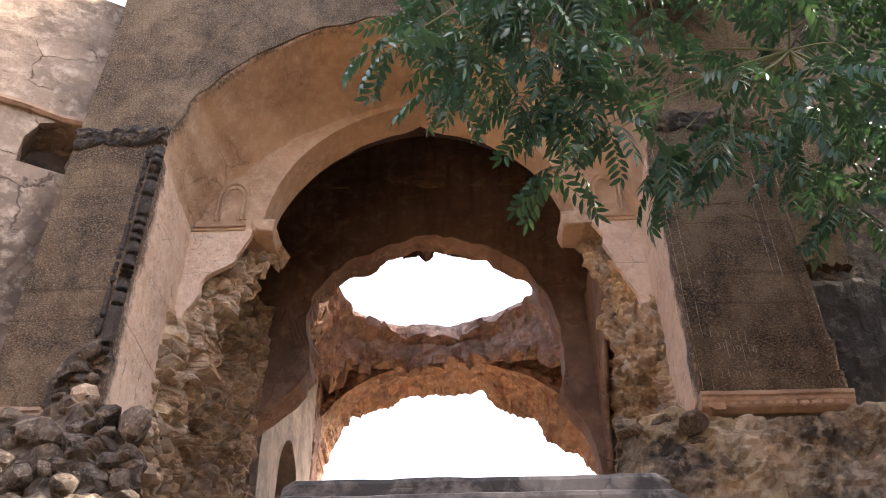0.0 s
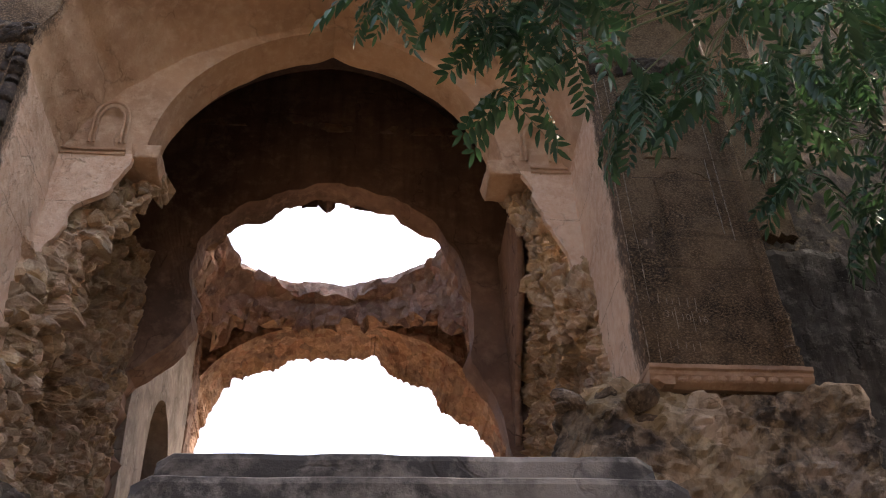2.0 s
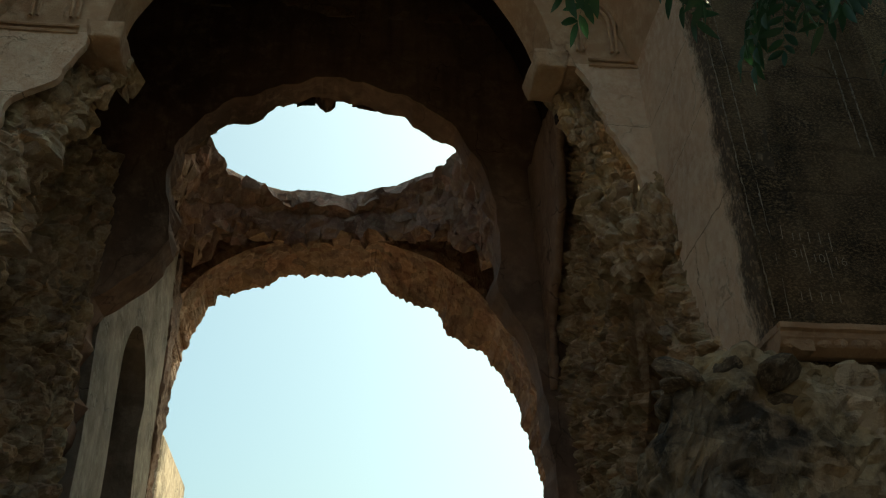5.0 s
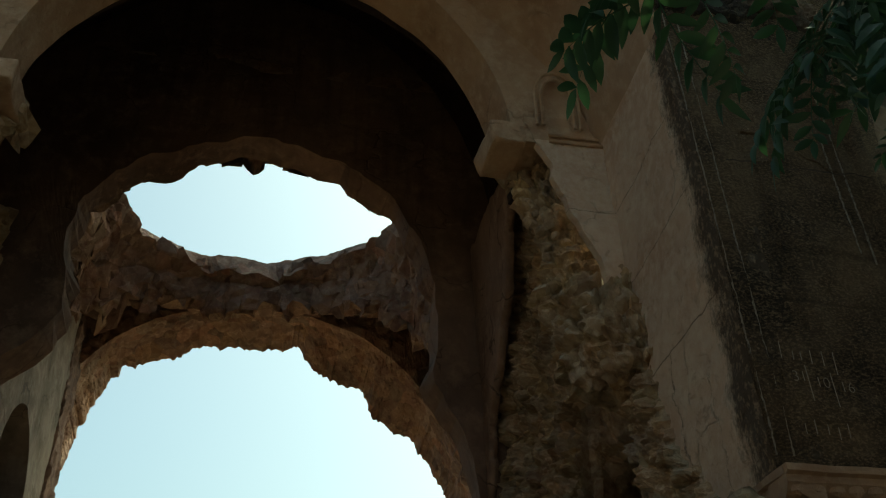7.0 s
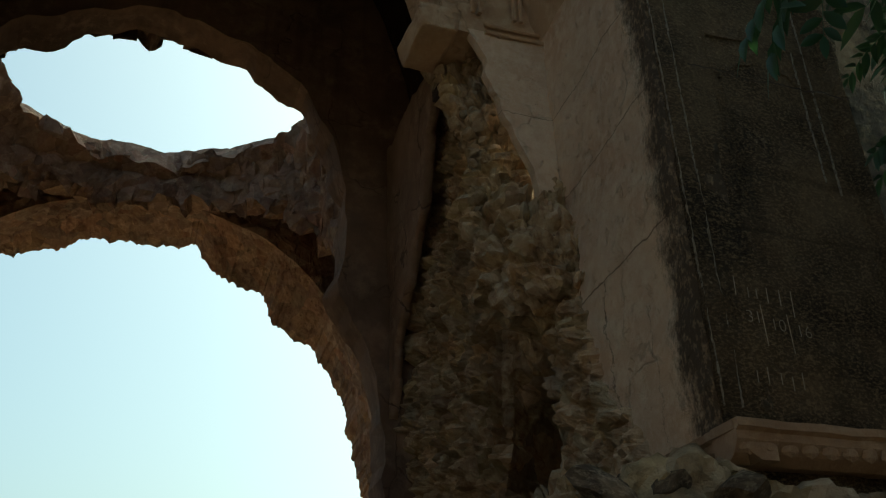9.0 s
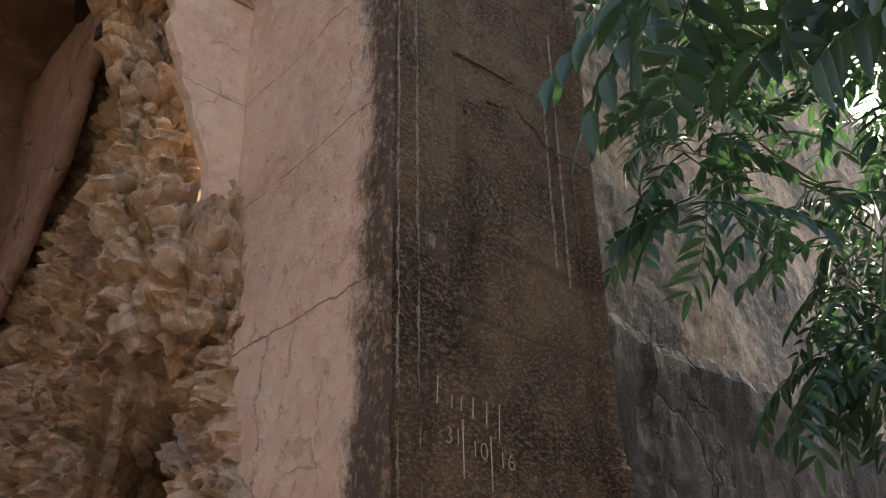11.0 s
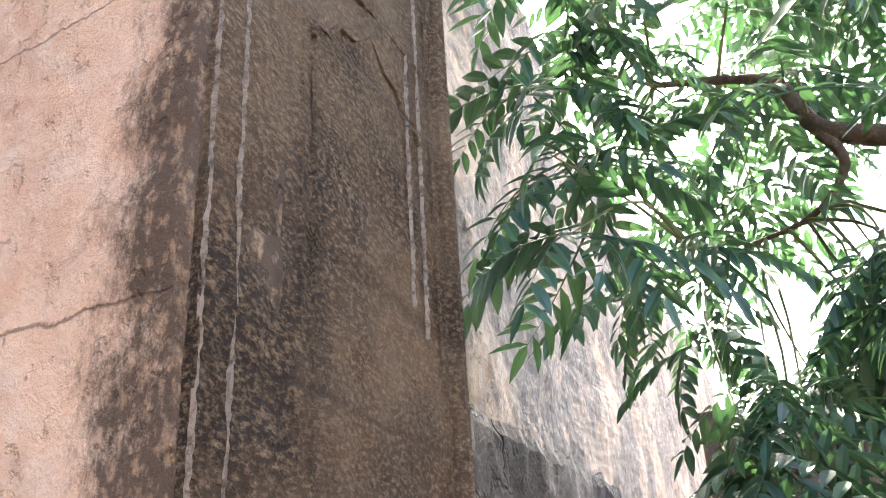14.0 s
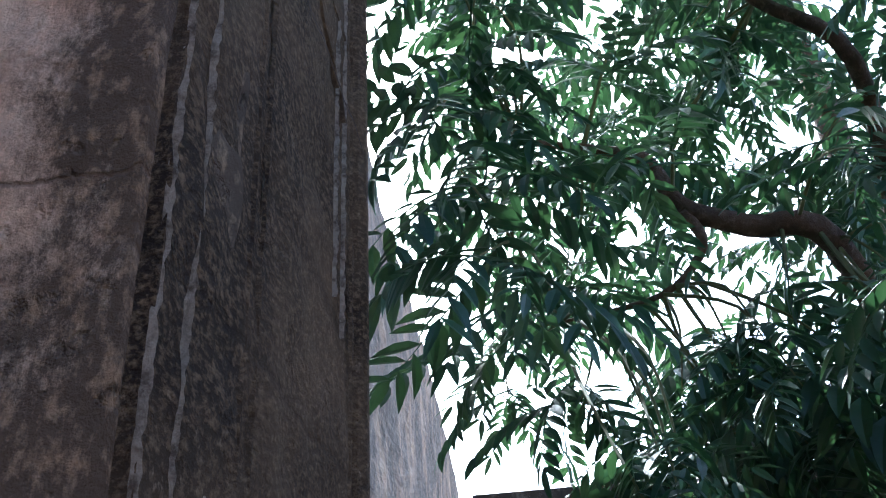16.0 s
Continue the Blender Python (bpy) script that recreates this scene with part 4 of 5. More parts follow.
# ---- walls beside the gateway ----
def build_side_walls():
    # low wall with a broken top, right against the pilaster
    def low(u, v):
        top = 6.58 + 0.05 * fbm((u, 0, 2), 2.5) + 0.03 * fbm((u, 4, 2), 9)
        return (u, 6.60 + 0.02 * (v > 0.99), 2.5 + (top - 2.5) * v)
    bm = sheet(low, steps_of(3.27, 8.2, 0.05) + steps_of(8.4, 15.5, 0.2), [k / 60 for k in range(61)], lambda p, u, v: 0.03 * fbm(p, 1.2, 4) + 0.015 * fbm(p, 8, 2))
    ob = solid(mesh_object("wall_low_east", bm, M_GREYPL), 0.42, -1)
    tagged(ob, "grey streaked plaster wall with a broken white top", "wall", kind="structure")

    def high(u, v):
        top = lerp_table([(3.2, 11.5), (8.2, 11.6), (11, 11.4), (16.7, 12.3), (22, 12.5), (40, 12.5)], u) + 0.12 * fbm((u, 2, 1), 1.5)
        return (u, 7.05 + 0.06 * (u - 3.3), 4.0 + (top - 4.0) * v)
    bm = sheet(high, steps_of(3.2, 8, 0.045) + steps_of(8.1, 22, 0.2) + steps_of(22.5, 40, 0.5), [k / 150 for k in range(151)], lambda p, u, v: 0.04 * fbm(p, 0.9, 4) + 0.008 * cobble(p, 6.5) + 0.008 * fbm(p, 7, 3))
    ob = solid(mesh_object("wall_high_east", bm, M_TANRUB), 0.6, -1)
    tagged(ob, "tan rubble wall with black water runs beside the gateway", "wall", kind="structure")
    # dark plaster still clinging to the upper part
    def skin(u, v):
        x1 = 4.05 + 0.15 * fbm((1, 2, v), 1.8)
        return (3.27 + (x1 - 3.27) * u, 6.92, 7.0 + 4.5 * v + 0.12 * fbm((u * 3, 0, 0), 3) * (1 - v))
    bm = sheet(skin, [k / 20 for k in range(21)], [k / 100 for k in range(101)], lambda p, u, v: 0.02 * fbm(p, 2))
    ob = solid(mesh_object("wall_skin_east", bm, M_DARK), 0.12, -1)
    tagged(ob, "remnant of black plaster on the rubble wall", "wall", kind="structure")
    # left wall with a square hole, sunlit at the top
    hole = [(-4.06, 8.15), (-4.06, 8.5), (-3.98, 8.72), (-3.85, 8.82), (-3.64, 8.82), (-3.64, 8.5), (-3.64, 8.15)]
    dense = []
    for (a, b), (c, d) in zip(hole, hole[1:] + hole[:1]):
        dense += [(a + (c - a) * i / 6, b + (d - b) * i / 6) for i in range(6)]
    dense.append(dense[0])
    cx, cz = -3.85, 8.45

    def rect_at(x, z):
        dx, dz = x - cx, z - cz
        t = min(((-9.0 - cx) / dx if dx < -1e-6 else 1e9), ((-3.40 - cx) / dx if dx > 1e-6 else 1e9), ((10.95 - cz) / dz if dz > 1e-6 else 1e9), ((4.9 - cz) / dz if dz < -1e-6 else 1e9))
        return cx + dx * t, cz + dz * t

    def left(u, v):
        x, z = dense[int(u)]
        x += 0.02 * fbm((x, 1, z), 6)
        ox, oz = rect_at(*dense[int(u)])
        w = v ** 1.5
        xx = x + (ox - x) * w
        return (xx, 6.72 - 0.55 * (-3.42 - xx), z + (oz - z) * w)
    bm = sheet(left, list(range(len(dense))), [k / 60 for k in range(61)], lambda p, u, v: 0.02 * fbm(p, 1.2, 4) + 0.012 * fbm(p, 6, 2))
    bmesh.ops.subdivide_edges(bm, edges=[e for e in bm.edges if e.calc_length() > 0.3], cuts=3, use_grid_fill=True)
    ob = solid(mesh_object("wall_west", bm, M_BROWNPL), 0.5, -1)
    tagged(ob, "cream plaster wall, cracked and stained, with a small hole", "wall", kind="structure")
    # dark box set behind the hole, standing in for the shade inside it
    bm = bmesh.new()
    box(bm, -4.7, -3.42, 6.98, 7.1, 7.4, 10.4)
    tagged(mesh_object("wall_west_core", bm, M_SHADEFILL), "dark core behind the hole in the wall", "wall", kind="structure")
    # copings of broken stone along the top of the left wall
    lintel = bmesh.new()
    tube(lintel, [(x, 6.70 - 0.55 * (-3.42 - x) + 0.02 * fbm((x, 0, 0), 3), 8.88 + 0.02 * fbm((x, 1, 0), 3)) for x in steps_of(-4.5, -3.42, 0.08)], [0.05 + 0.012 * fbm((x, 7, 0), 5) for x in steps_of(-4.5, -3.42, 0.08)], 7)
    tagged(mesh_object("stone_lintel", lintel, M_CORNICE), "reddish stone lintel over the hole in the wall", "lintel")
    # block that carries the left wall's return
    bm = bmesh.new()
    box(bm, -3.41, -2.75, 6.29, 7.4, 4.9, 11.45)
    tagged(mesh_object("wall_return_west", bm, M_DARK), "blackened return of the gateway block", "wall", kind="structure")
    bm = bmesh.new()
    box(bm, 2.45, 3.205, 6.29, 7.4, 4.9, 11.45)
    tagged(mesh_object("wall_return_east", bm, M_DARK), "blackened return of the gateway block", "wall", kind="structure")


build_side_walls()


def build_gate_mass():
    bm = bmesh.new()
    box(bm, -3.41, 3.205, 6.29, 7.78, 10.45, 11.45)
    tagged(mesh_object("wall_gate_top", bm, M_DARK), "solid mass of the gateway over its arch", "wall", kind="structure")
    # flaking pale band across each pilaster at the springing
    for k, (x0, x1, name) in enumerate(((-3.42, -2.50, "wall_band_west"), (2.12, 3.215, "wall_band_east"))):
        def fn(u, v):
            top = 8.42 + 0.07 * fbm((u, k, 0), 4)
            low = 8.16 + 0.08 * fbm((u, k, 5), 4)
            return (u, FY - 0.005 - 0.05 * math.sin(math.pi * v) ** 0.5, low + (top - low) * v)
        bm = sheet(fn, steps_of(x0, x1, 0.018), [i / 16 for i in range(17)], lambda p, u, v: math.sin(math.pi * v) * (0.05 * (cobble(p, 9) - 0.3) + 0.03 * fbm(p, 6)))
        tagged(mesh_object(name, bm, M_TANRUB), "pale broken masonry band where the plaster has fallen", "wall", kind="structure")


build_gate_mass()


def build_banks():
    for side, name in ((-1, "bank_west"), (1, "bank_east")):
        edge = -0.62 if side < 0 else 1.40

        def fn(u, v):
            x = edge + side * u
            stair = min(TOP_Z, TOP_Z - (TOP_Y - v) * STEP_RISE / STEP_RUN)
            out = lerp_table([(0, -0.42), (0.3, -0.30 if side < 0 else -0.8), (1.0, -0.05 if side < 0 else -1.1), (2.2, 0.25 if side < 0 else -1.1), (4.5, 0.3 if side < 0 else -1.0)], u)
            return (x, v, max(0.05, stair + out))
        bm = sheet(fn, steps_of(0, 4.5, 0.045) if side < 0 else steps_of(0, 4.5, 0.09), steps_of(0.2, 7.4 if side < 0 else 6.4, 0.05), lambda p, u, v: 0.08 * fbm(p, 1.3, 3) + 0.08 * cobble(p, 6.5))
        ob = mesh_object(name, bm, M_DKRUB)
        tagged(ob, "slope of fallen rubble and earth beside the steps", "rubble", kind="structure")
        if side < 0:
            made = ob
    return made


BANK = build_banks()


def build_cavity():
    """Where the facing has dropped out of the pilaster's foot."""
    def fn(u, v):
        r = (0.17 + 0.03 * noise.noise((u * 2, v, 0)))
        x = -2.70 + 1.25 * r * v * math.cos(u) + 0.10 * math.sin(u)
        return (x, FY - 0.015 - 0.02 * v, 5.55 + 2.0 * r * v * math.sin(u))
    bm = sheet(fn, [k * math.tau / 60 for k in range(61)], [0.02 + 0.98 * k / 16 for k in range(17)], lambda p, u, v: (0.10 * (cobble(p, 8) - 0.35)) * (1 - v ** 3))
    bmesh.ops.reverse_faces(bm, faces=bm.faces)
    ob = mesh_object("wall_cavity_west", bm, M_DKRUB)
    tagged(ob, "dark broken cavity at the foot of the pilaster", "wall", kind="structure")
    return ob


CAVITY = build_cavity()


# ---- mouldings on the recessed wall ----
def build_mouldings():
    for side in (-1, 1):
        base = new("plaster_moulding")
        tagged(base, "raised plaster moulding of a small blind arch", "moulding")
        xc = -2.13 if side < 0 else 1.88
        for r in (0.16, 0.115):
            pts = [(xc - r, 8.14)] + [(xc - r * math.cos(a), 8.42 + 0.22 * math.sin(a) * r / 0.16) for a in (k * math.pi / 14 for k in range(15))] + [(xc + r, 8.14)]
            bm = bmesh.new()
            tube(bm, [(x, BY - 0.03 - 0.05 * max(0, z - 8.1), z) for x, z in pts], [0.014] * len(pts), 6)
            part("arch_moulding", bm, M_SOFFIT, base)
        x0, x1 = (-2.54, -1.95) if side < 0 else (1.80, 2.19)
        for z in (8.02, 8.075):
            bm = bmesh.new()
            tube(bm, [(x, BY - 0.012, z + 0.003 * fbm((x, z, 0), 6)) for x in steps_of(x0, x1, 0.05)], [0.014] * len(steps_of(x0, x1, 0.05)), 6)
            part("band_moulding", bm, M_SOFFIT, base)
        # impost block on which the inner arch still hangs
        xi = -1.78 if side < 0 else 1.52
        bm = bmesh.new()
        box(bm, xi - 0.13, xi + 0.13, 7.36, 7.79, 7.99, 8.15)
        bmesh.ops.subdivide_edges(bm, edges=bm.edges, cuts=5, use_grid_fill=True)
        for v in bm.verts:
            t = (v.co.z - 7.97) / 0.18
            v.co.x = xi + (v.co.x - xi) * (0.8 + 0.2 * t) + 0.02 * fbm(v.co, 5)
            v.co.y += 0.02 * fbm(v.co + Vector((3, 1, 0)), 5)
            v.co.z += (0.03 * fbm(v.co, 7)) * (1 - t)
        part("impost", bm, M_SOFFIT, base, smooth=True)


build_mouldings()


# ---- scratched writing on the pilaster ----
def build_scratches():
    for text, x, z in (("31", 2.325, 5.655), ("10", 2.435, 5.63), ("16", 2.555, 5.615)):
        cu = bpy.data.curves.new("scratched_date", "FONT")
        cu.body, cu.size, cu.extrude, cu.offset = text, 0.078, 0.0006, -0.0018
        ob = new("scratched_date", cu)
        cu.materials.append(M_SCRATCH)
        ob.matrix_basis = pose(x, FY - 0.020, z, 90, 0, 0)
        tagged(ob, "date digits scratched pale into the black plaster", "graffiti", "scratched date")
    bars = [(2.405, 5.56, 5.74), (2.525, 5.54, 5.71)]
    words = [(2.30, 5.77, 5.855), (2.36, 5.765, 5.81), (2.40, 5.765, 5.81), (2.45, 5.75, 5.82), (2.51, 5.745, 5.82), (2.565, 5.70, 5.82)]
    words += [(2.32, 5.40, 5.45), (2.37, 5.40, 5.47), (2.43, 5.40, 5.45), (2.48, 5.38, 5.44), (2.53, 5.39, 5.46)]
    for x, z0, z1 in bars + words:
        bm = bmesh.new()
        w = 0.0017
        vs = [bm.verts.new((x + dx + 0.06 * (z - z0) * (1 if z1 - z0 < 0.14 else 0.1), FY - 0.018 - 0.001 * k, z)) for z in (z0, z1) for k, dx in enumerate((-w, 0, w))]
        for k in range(2):
            bm.faces.new((vs[k], vs[k + 1], vs[k + 4], vs[k + 3]))
        tagged(mesh_object("scratched_bar", bm, M_SCRATCH), "pale stroke scratched into the black plaster", "graffiti", "scratched strokes")


build_scratches()


# ---- beyond the far arch ----
def build_distance():
    def ridge(u, v):
        top = lerp_table([(-40, 6), (-6, 7.5), (2, 8.6), (3.4, 9.4), (4.4, 9.9), (5.2, 10.0), (6.3, 9.85), (8, 9.6), (14, 9.0), (40, 6)], u) + 0.25 * fbm((u, 1, 0), 0.9, 5)
        return (u, 32.8 + 0.6 * math.sin(v * 1.5), 0.0 + top * v)
    bm = sheet(ridge, steps_of(-40, -2, 0.8) + steps_of(-1.9, 12, 0.11) + steps_of(12.5, 40, 0.8), [k / 30 for k in range(31)], lambda p, u, v: 0.35 * fbm(p, 0.8, 4) * v)
    tagged(mesh_object("rubble_ridge", bm, M_DKRUB), "dark ridge of ruined masonry beyond the gateway", "ruin", kind="structure")
    lamp = new("solar_lamp")
    tagged(lamp, "solar street lamp with a tilted panel on a steel pole", "street lamp")
    bm = bmesh.new()
    tube(bm, [(5.12, 32.7, 8.6), (5.12, 32.7, 10.62)], [0.06, 0.05], 8)
    part("pole", bm, M_STEEL, lamp)
    bm = bmesh.new()
    tube(bm, smooth_path([(4.95, 32.65, 9.7), (4.95, 32.6, 10.15), (4.85, 32.6, 10.3), (4.6, 32.6, 10.42)], 4), [0.03] * 13, 6)
    part("lamp_arm", bm, M_STEEL, lamp)
    bm = bmesh.new()
    box(bm, 4.33, 4.68, 32.5, 32.66, 10.40, 10.46)
    for v in bm.verts:
        v.co.z += (4.68 - v.co.x) * 0.45
    part("lamp_head", bm, M_STEEL, lamp)
    bm = bmesh.new()
    box(bm, 4.78, 5.42, 32.60, 32.64, 10.40, 10.92)
    for v in bm.verts:
        v.co.y += (v.co.z - 10.4) * 0.6
        v.co.x += (v.co.z - 10.4) * 0.12
    part("solar_panel", bm, M_PANEL, lamp)
    tank = new("water_tank")
    tagged(tank, "white tank standing on the far masonry", "tank")
    bm = bmesh.new()
    box(bm, 6.5, 7.8, 32.2, 33.2, 9.0, 9.86)
    bmesh.ops.bevel(bm, geom=bm.edges, offset=0.06, segments=2, affect="EDGES")
    part("tank_body", bm, M_WHITE, tank)
    flag = new("flag_mast")
    tagged(flag, "thin mast with a furled red pennant", "mast")
    bm = bmesh.new()
    tube(bm, [(6.3, 32.9, 8.6), (6.32, 32.9, 10.75)], [0.02, 0.012], 6)
    part("mast", bm, M_STEEL, flag)
    bm = bmesh.new()
    tube(bm, [(6.28, 32.9, 9.75), (6.26, 32.88, 10.0), (6.30, 32.88, 10.3), (6.32, 32.9, 10.45)], [0.09, 0.06, 0.05, 0.015], 6)
    part("pennant", bm, M_RED, flag)
    house = new("outbuilding")
    tagged(house, "plain plastered wall end beyond the far arch", "building")
    bm = bmesh.new()
    box(bm, -9.5, -4.05, 24.6, 29.0, 0.0, 11.2)
    bmesh.ops.bevel(bm, geom=bm.edges, offset=0.05, segments=1, affect="EDGES")
    part("plastered_wall", bm, M_BROWNPL, house)


build_distance()


# ---- neem tree ----
def leaflet(verts, faces, base, way, up, length, width, rng):
    """One sickle-shaped leaflet, folded along its midrib."""
    side = way.cross(up).normalized()
    bend = rng.uniform(-0.18, 0.18) * length
    rows = []
    for t, w in ((0.0, 0.10), (0.22, 0.85), (0.5, 1.0), (0.78, 0.62), (1.0, 0.03)):
        c = base + way * (length * t) + side * (bend * t * t) - up * (0.18 * length * t * t)
        k = len(verts)
        verts.extend((c + side * width * w * 0.5 + up * width * 0.16 * w, c, c - side * width * w * 0.5 + up * width * 0.16 * w))
        rows.append(k)
    for a, b in zip(rows, rows[1:]):
        faces.append((a, a + 1, b + 1, b))
        faces.append((a + 1, a + 2, b + 2, b + 1))


def frond_shape(seed):
    rng = random.Random(seed)
    verts, faces = [], []
    length = rng.uniform(0.30, 0.40)
    pairs = rng.randint(6, 8)

    def spine(t):
        return Vector((length * t * (1 - 0.12 * t), 0.03 * math.sin(seed + 2 * t), -0.42 * length * t * t))
    # thin stalk
    prev = None
    for i in range(7):
        t = i / 6
        c = spine(t)
        r = 0.0024 * (1.2 - t)
        k = len(verts)
        verts.extend((c + Vector((0, r, -r)), c + Vector((0, -r, -r)), c + Vector((0, 0, r))))
        if prev is not None:
            for j in range(3):
                faces.append((prev + j, prev + (j + 1) % 3, k + (j + 1) % 3, k + j))
        prev = k
    for i in range(pairs):
        t = 0.2 + 0.76 * i / (pairs - 1)
        d = (spine(min(1, t + 0.02)) - spine(t - 0.02)).normalized()
        for sgn in (-1, 1):
            tt = min(1.0, t + 0.03 * sgn)
            out = Vector((0, sgn, 0))
            way = (out * rng.uniform(0.8, 1.0) + d * rng.uniform(0.45, 0.8) + Vector((0, 0, rng.uniform(-0.45, -0.05)))).normalized()
            up = (Vector((0, 0, 1)) - way * way.z).normalized()
            size = length * (0.27 - 0.07 * abs(t - 0.55)) * rng.uniform(0.85, 1.1)
            leaflet(verts, faces, spine(tt), way, up, size * 1.05, size * 0.345, rng)
    d = (spine(1) - spine(0.94)).normalized()
    leaflet(verts, faces, spine(1), d, Vector((0, 0, 1)), length * 0.24, length * 0.07, rng)
    return verts, faces


FRONDS = [frond_shape(k) for k in range(10)]


def build_tree():
    rng = random.Random(11)
    tree = new("neem_tree")
    tree.location = (0, 0, 0)
    tagged(tree, "neem tree with drooping toothed green leaves over the steps", "tree")
    meshes = []
    for k, (v, f) in enumerate(FRONDS):
        me = bpy.data.meshes.new("leaf")
        me.from_pydata([tuple(p) for p in v], [], f)
        me.materials.append(M_LEAF)
        for p in me.polygons:
            p.use_smooth = True
        meshes.append(me)
    trunk = smooth_path([(7.9, 2.6, -0.1), (7.8, 2.7, 2.0), (7.5, 2.9, 4.2), (7.3, 3.2, 6.2), (7.2, 3.4, 8.6), (6.8, 3.6, 11.0), (6.3, 3.8, 13.0)], 5)
    bm = bmesh.new()
    tube(bm, [p + Vector((0.05 * fbm(p, 1.0), 0.05 * fbm(p + Vector((5, 0, 0)), 1.0), 0)) for p in trunk], [0.30 - 0.26 * i / (len(trunk) - 1) for i in range(len(trunk))], 14)
    part("trunk", bm, M_BARK, tree, smooth=True)
    limbs = [
        [(7.3, 3.2, 6.3), (6.0, 3.9, 7.0), (4.8, 4.55, 7.43), (4.73, 4.9, 7.52), (4.66, 5.17, 7.61), (4.68, 5.28, 7.88), (4.82, 5.46, 8.06), (4.77, 5.81, 8.12)],
        [(7.2, 3.4, 7.6), (5.9, 3.8, 8.1), (4.73, 4.26, 8.34), (4.74, 4.6, 8.79), (4.63, 5.04, 9.29), (4.4, 5.4, 9.7)],
        [(4.66, 5.17, 7.58), (4.70, 5.11, 7.43), (4.75, 5.3, 7.25), (4.75, 5.73, 7.17)],
        [(7.3, 3.3, 6.6), (5.6, 3.7, 7.7), (4.2, 3.8, 8.4), (3.0, 3.9, 8.5), (2.2, 3.9, 8.3), (1.5, 3.9, 7.9)],
        [(4.2, 3.8, 8.4), (3.2, 4.1, 7.6), (2.7, 4.3, 6.9)],
        [(6.9, 3.55, 10.8), (5.4, 4.4, 11.9), (3.6, 5.0, 12.3), (1.8, 5.1, 11.8)],
        [(6.5, 3.7, 12.2), (6.3, 4.6, 14.0), (6.2, 5.1, 15.6)],
        [(7.0, 3.5, 9.6), (5.8, 4.2, 10.4), (4.6, 4.8, 11.0)],
    ]
    nodes = []
    for k, pts in enumerate(limbs):
        path = smooth_path(pts, 5)
        r0 = (0.075, 0.06, 0.03, 0.07, 0.03, 0.09, 0.07, 0.06)[k]
        bm = bmesh.new()
        tube(bm, path, [r0 * (1 - 0.8 * i / (len(path) - 1)) for i in range(len(path))], 9)
        part("limb", bm, M_BARK, tree, smooth=True)
        nodes += path[3:]

    def floor_at(x, y):
        return 1.75 + (y - 0.13) * lerp_table([(-0.5, 1.30), (-0.2, 1.17), (0.4, 1.06), (1.0, 0.96), (1.8, 0.90), (3.0, 0.88)], x)
    tips = [(0.98, 4.5, 6.0), (-0.12, 3.75, 6.32), (0.35, 3.95, 6.35), (1.75, 4.9, 6.2), (1.35, 4.4, 6.3), (2.2, 4.6, 6.25), (0.75, 4.3, 6.35), (2.7, 4.8, 6.15)]
    near = [(Vector(p), 1.0) for p in tips]
    tries = 0
    while len(near) < 66 and tries < 5000:
        tries += 1
        x, y = 3.9 - 3.9 * rng.random() ** 0.7, rng.uniform(3.5, 4.9)
        z = rng.uniform(6.0, 8.6)
        if z > floor_at(x, y) + 0.28 and z < 1.75 + (y - 0.13) * 1.75:
            near.append((Vector((x, y, z)), 1.0))
    side = [(Vector(p), 1.2) for p in ((3.7, 6.1, 7.5), (3.5, 6.0, 7.1), (3.9, 6.0, 7.9), (4.2, 5.8, 7.0), (4.4, 5.7, 6.7), (3.8, 6.1, 8.3), (4.6, 5.4, 6.5), (4.0, 5.9, 7.4), (4.3, 5.8, 8.0))]
    while len(side) < 122:
        x, y, z = rng.uniform(3.35, 7.0), rng.uniform(3.5, 6.15), rng.uniform(6.1, 10.6)
        reach = math.hypot(x - 1.3, y - 5.8)
        slope = (z - 5.6) / reach
        if slope < 0.22 + 0.10 * noise.noise((x, y, z)) or (x < 3.6 and y > 5.9 and z > 8.6):
            continue
        if min((Vector((x, y, z)) - n).length for n in nodes) < 1.5:
            side.append((Vector((x, y, z)), 1.25))
    high = []
    while len(high) < 255:
        x, y, z = rng.uniform(0.6, 9.5), rng.uniform(3.9, 6.3), rng.uniform(9.8, 17.5)
        if z > 6.0 + 1.10 * (x - 1.3) and abs(z - 11.6 - 0.95 * (x - 1.3)) < 3.0:
            high.append((Vector((x, y, z)), 1.5))
    # a gap in the crown beside the pilaster
    gap_from, gap_to = Vector((1.30, 5.75, 5.58)), Vector((0.69, 0.15, 0.70))
    side = [c for c in side if (c[0] - gap_from).normalized().dot(gap_to) < math.cos(radians(7.5))]
    high = [c for c in high if (c[0] - gap_from).normalized().dot(gap_to) < math.cos(radians(7.0))]
    # and a denser bough low on the outer side
    dense = Vector((4.53, 4.79, 6.85))
    for _ in range(10):
        side.append((dense + Vector((rng.uniform(-0.45, 0.45), rng.uniform(-0.45, 0.45), rng.uniform(-0.3, 0.35))), 1.25))
    # a low bough that hangs in front of the grey wall
    side += [(Vector(p), 1.0) for p in ((3.85, 5.53, 6.30), (3.63, 5.59, 6.08), (3.80, 5.50, 6.02), (3.98, 5.45, 6.26))]
    count = 0
    far_v, far_f = [], []
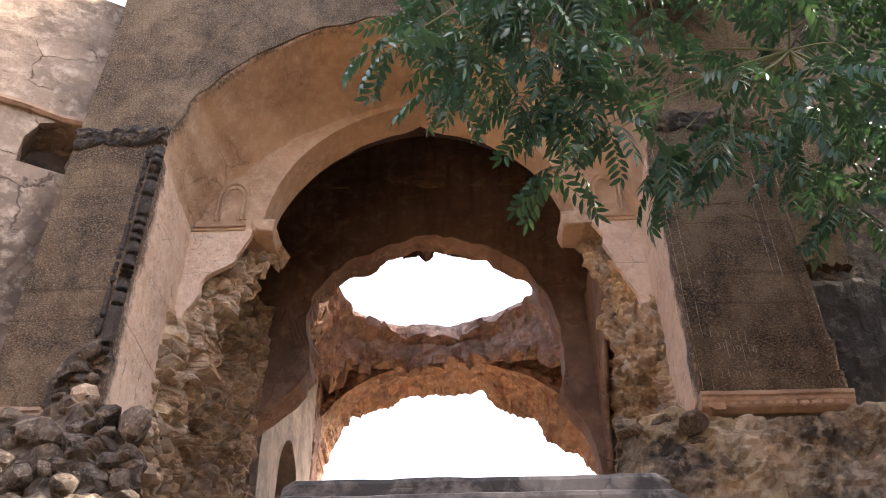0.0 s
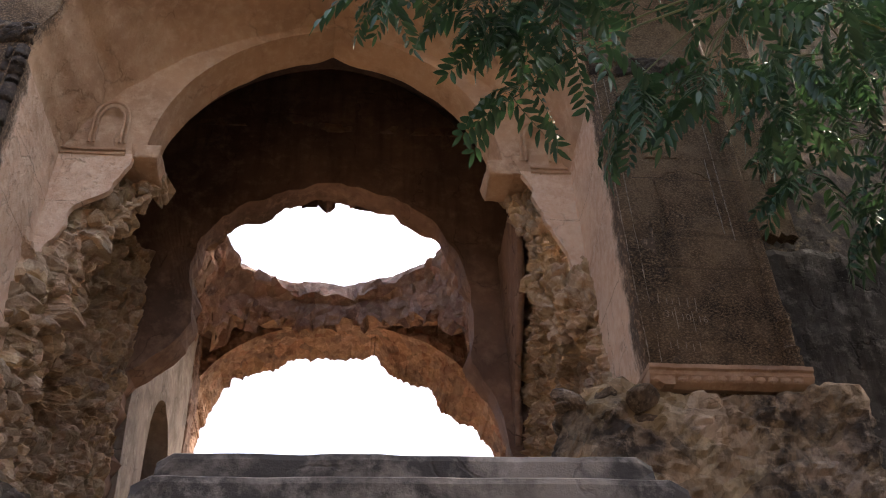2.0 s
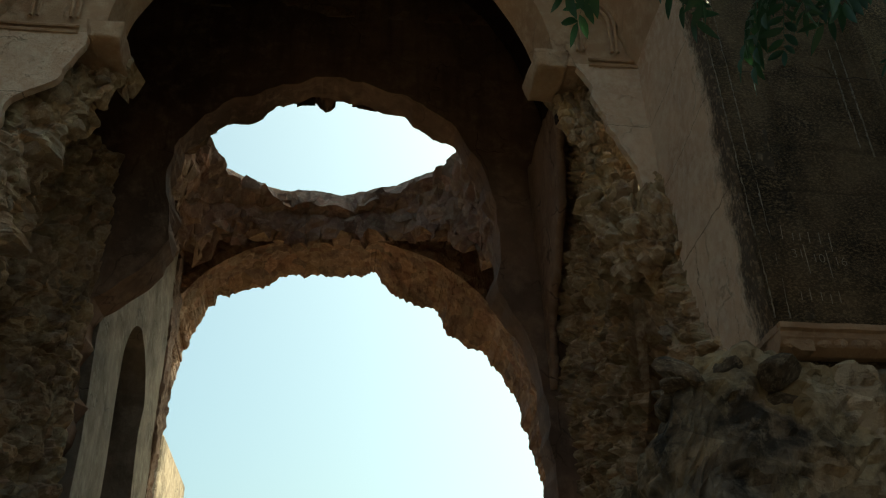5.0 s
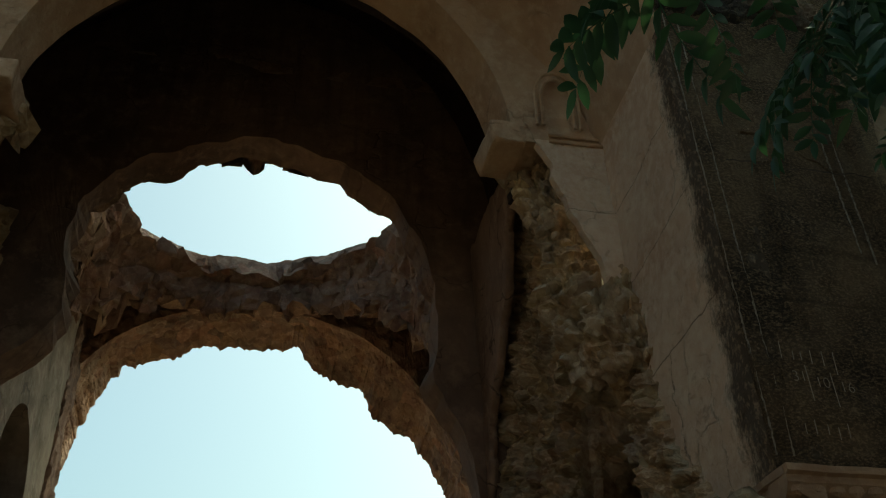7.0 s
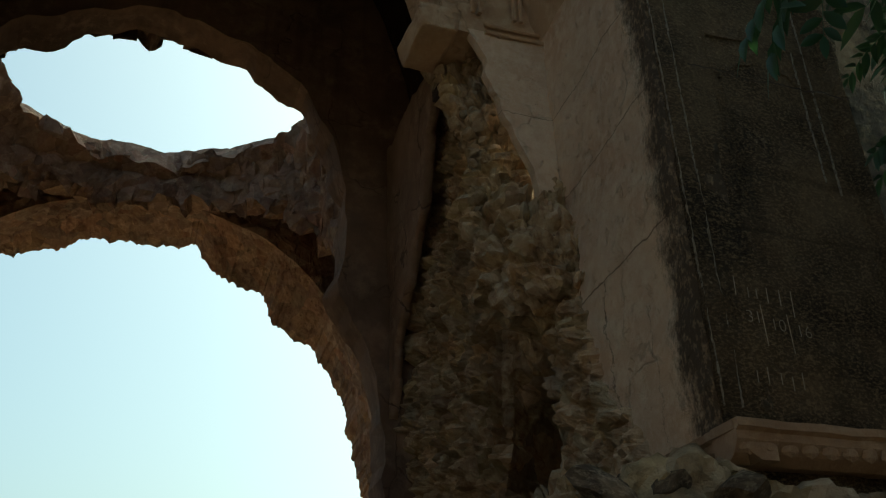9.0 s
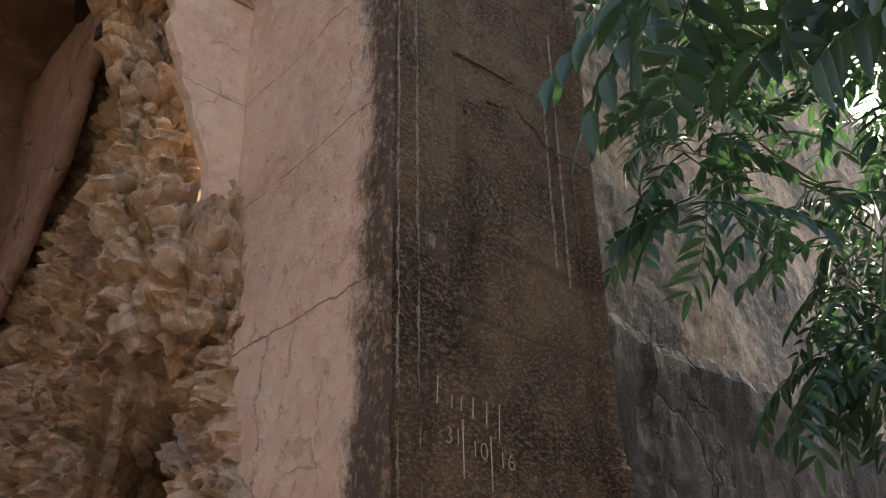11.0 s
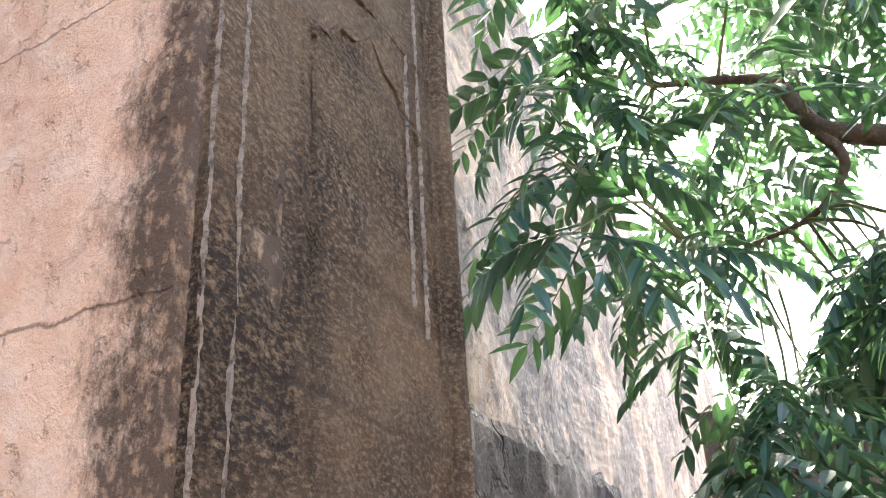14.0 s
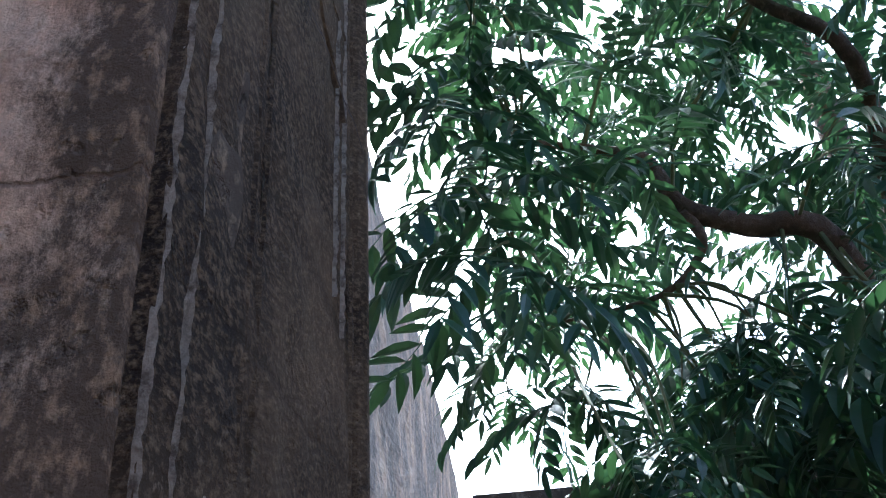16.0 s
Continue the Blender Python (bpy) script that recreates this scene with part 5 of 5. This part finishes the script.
    for group, many in ((near, 7), (side, 7), (high, 8)):
        for tip, scale in group:
            root = min(nodes, key=lambda n: (n - tip).length + 0.4 * max(0.0, tip.z - n.z))
            if group is not high:
                mid = root.lerp(tip, 0.55) + Vector((rng.uniform(-0.1, 0.1), rng.uniform(-0.1, 0.1), rng.uniform(0.02, 0.16)))
                bm = bmesh.new()
                path = smooth_path([root, mid, tip], 4)
                tube(bm, path, [0.010 * (1.15 - i / len(path)) for i in range(len(path))], 5)
                part("twig", bm, M_TWIG, tree)
            heading = (tip - root).normalized() if (tip - root).length > 0.05 else Vector((0, 0, 1))
            turn0 = rng.uniform(0, math.tau)
            for j in range(many):
                a = turn0 + j * 2.4 + rng.uniform(-0.3, 0.3)
                out = Vector((math.cos(a), math.sin(a), rng.uniform(-0.15, 0.55))) + heading * 0.5
                at = tip - heading * rng.uniform(0.0, 0.16)
                q = out.to_track_quat("X", "Z")
                m = Matrix.LocRotScale(at, q, Vector((1, 1, 1)) * scale * rng.uniform(0.95, 1.35)) @ pose(0, 0, 0, rng.uniform(-35, 35), rng.uniform(-5, 30), 0)
                k = rng.randrange(len(FRONDS))
                if count < 300 and group is not high and (group is near or tip.x < 4.9):
                    ob = new("leaf", meshes[k])
                    ob.parent = tree
                    ob.matrix_basis = m
                    count += 1
                else:
                    v, f = FRONDS[k]
                    off = len(far_v)
                    far_v.extend(tuple(m @ p) for p in v)
                    far_f.extend(tuple(i + off for i in face) for face in f)
    me = bpy.data.meshes.new("crown")
    me.from_pydata(far_v, [], far_f)
    me.materials.append(M_LEAF)
    crown = new("crown", me)
    crown.parent = tree
    crown["kind"] = "stuff"


build_tree()


# ---- loose and projecting stones ----
def scatter_stones():
    rng = random.Random(5)
    for _ in range(110):
        z = rng.uniform(4.2, 8.0)
        pts = left_plan(z)
        k = rng.uniform(0.2, 4.4)
        i = int(k)
        t = k - i
        x, y = pts[i][0] + (pts[i + 1][0] - pts[i][0]) * t, pts[i][1] + (pts[i + 1][1] - pts[i][1]) * t
        stone_at(LEFT, (x + 0.07, y - 0.03, z), rng.uniform(0.12, 0.30), rng)
    for _ in range(110):
        z = rng.uniform(4.6, 8.0)
        pts = right_plan(z)
        k = rng.uniform(0.2, 5.0)
        i = int(k)
        t = k - i
        x, y = pts[i][0] + (pts[i + 1][0] - pts[i][0]) * t, pts[i][1] + (pts[i + 1][1] - pts[i][1]) * t
        if abs(z - 5.85) < 0.6 and 0.8 < k:
            continue
        stone_at(RIGHT, (x - 0.04, y - 0.03, z), rng.uniform(0.06, 0.12), rng)
    for _ in range(26):
        stone_at(R_BASE, (rng.uniform(1.45, 2.2), rng.uniform(5.98, 6.5), 4.90 + rng.uniform(-0.14, 0.05)), rng.uniform(0.14, 0.30), rng, M_DKSTONE, 0.5)
    for _ in range(45):
        stone_at(L_BASE, (rng.uniform(-3.2, -2.05), rng.uniform(5.93, 6.15), rng.uniform(4.2, 5.0)), rng.uniform(0.16, 0.34), rng, M_DKSTONE)
    for _ in range(10):
        stone_at(CAVITY, (rng.uniform(-2.82, -2.55), rng.uniform(6.20, 6.26), rng.uniform(5.3, 5.8)), rng.uniform(0.10, 0.2), rng, M_DKSTONE)
    for _ in range(30):
        y = rng.uniform(2.8, 6.6)
        x = rng.uniform(-2.3, -0.9)
        stone_at(BANK, (x, y, min(TOP_Z, TOP_Z - (TOP_Y - y) * 0.714) + lerp_table([(-2.3, 0.22), (-1.6, 0.0), (-0.9, -0.18)], x)), rng.uniform(0.08, 0.22), rng, M_DKSTONE)
    stone_at(CAVITY, (-2.60, 6.17, 5.30), 0.30, rng, M_STONE)


scatter_stones()
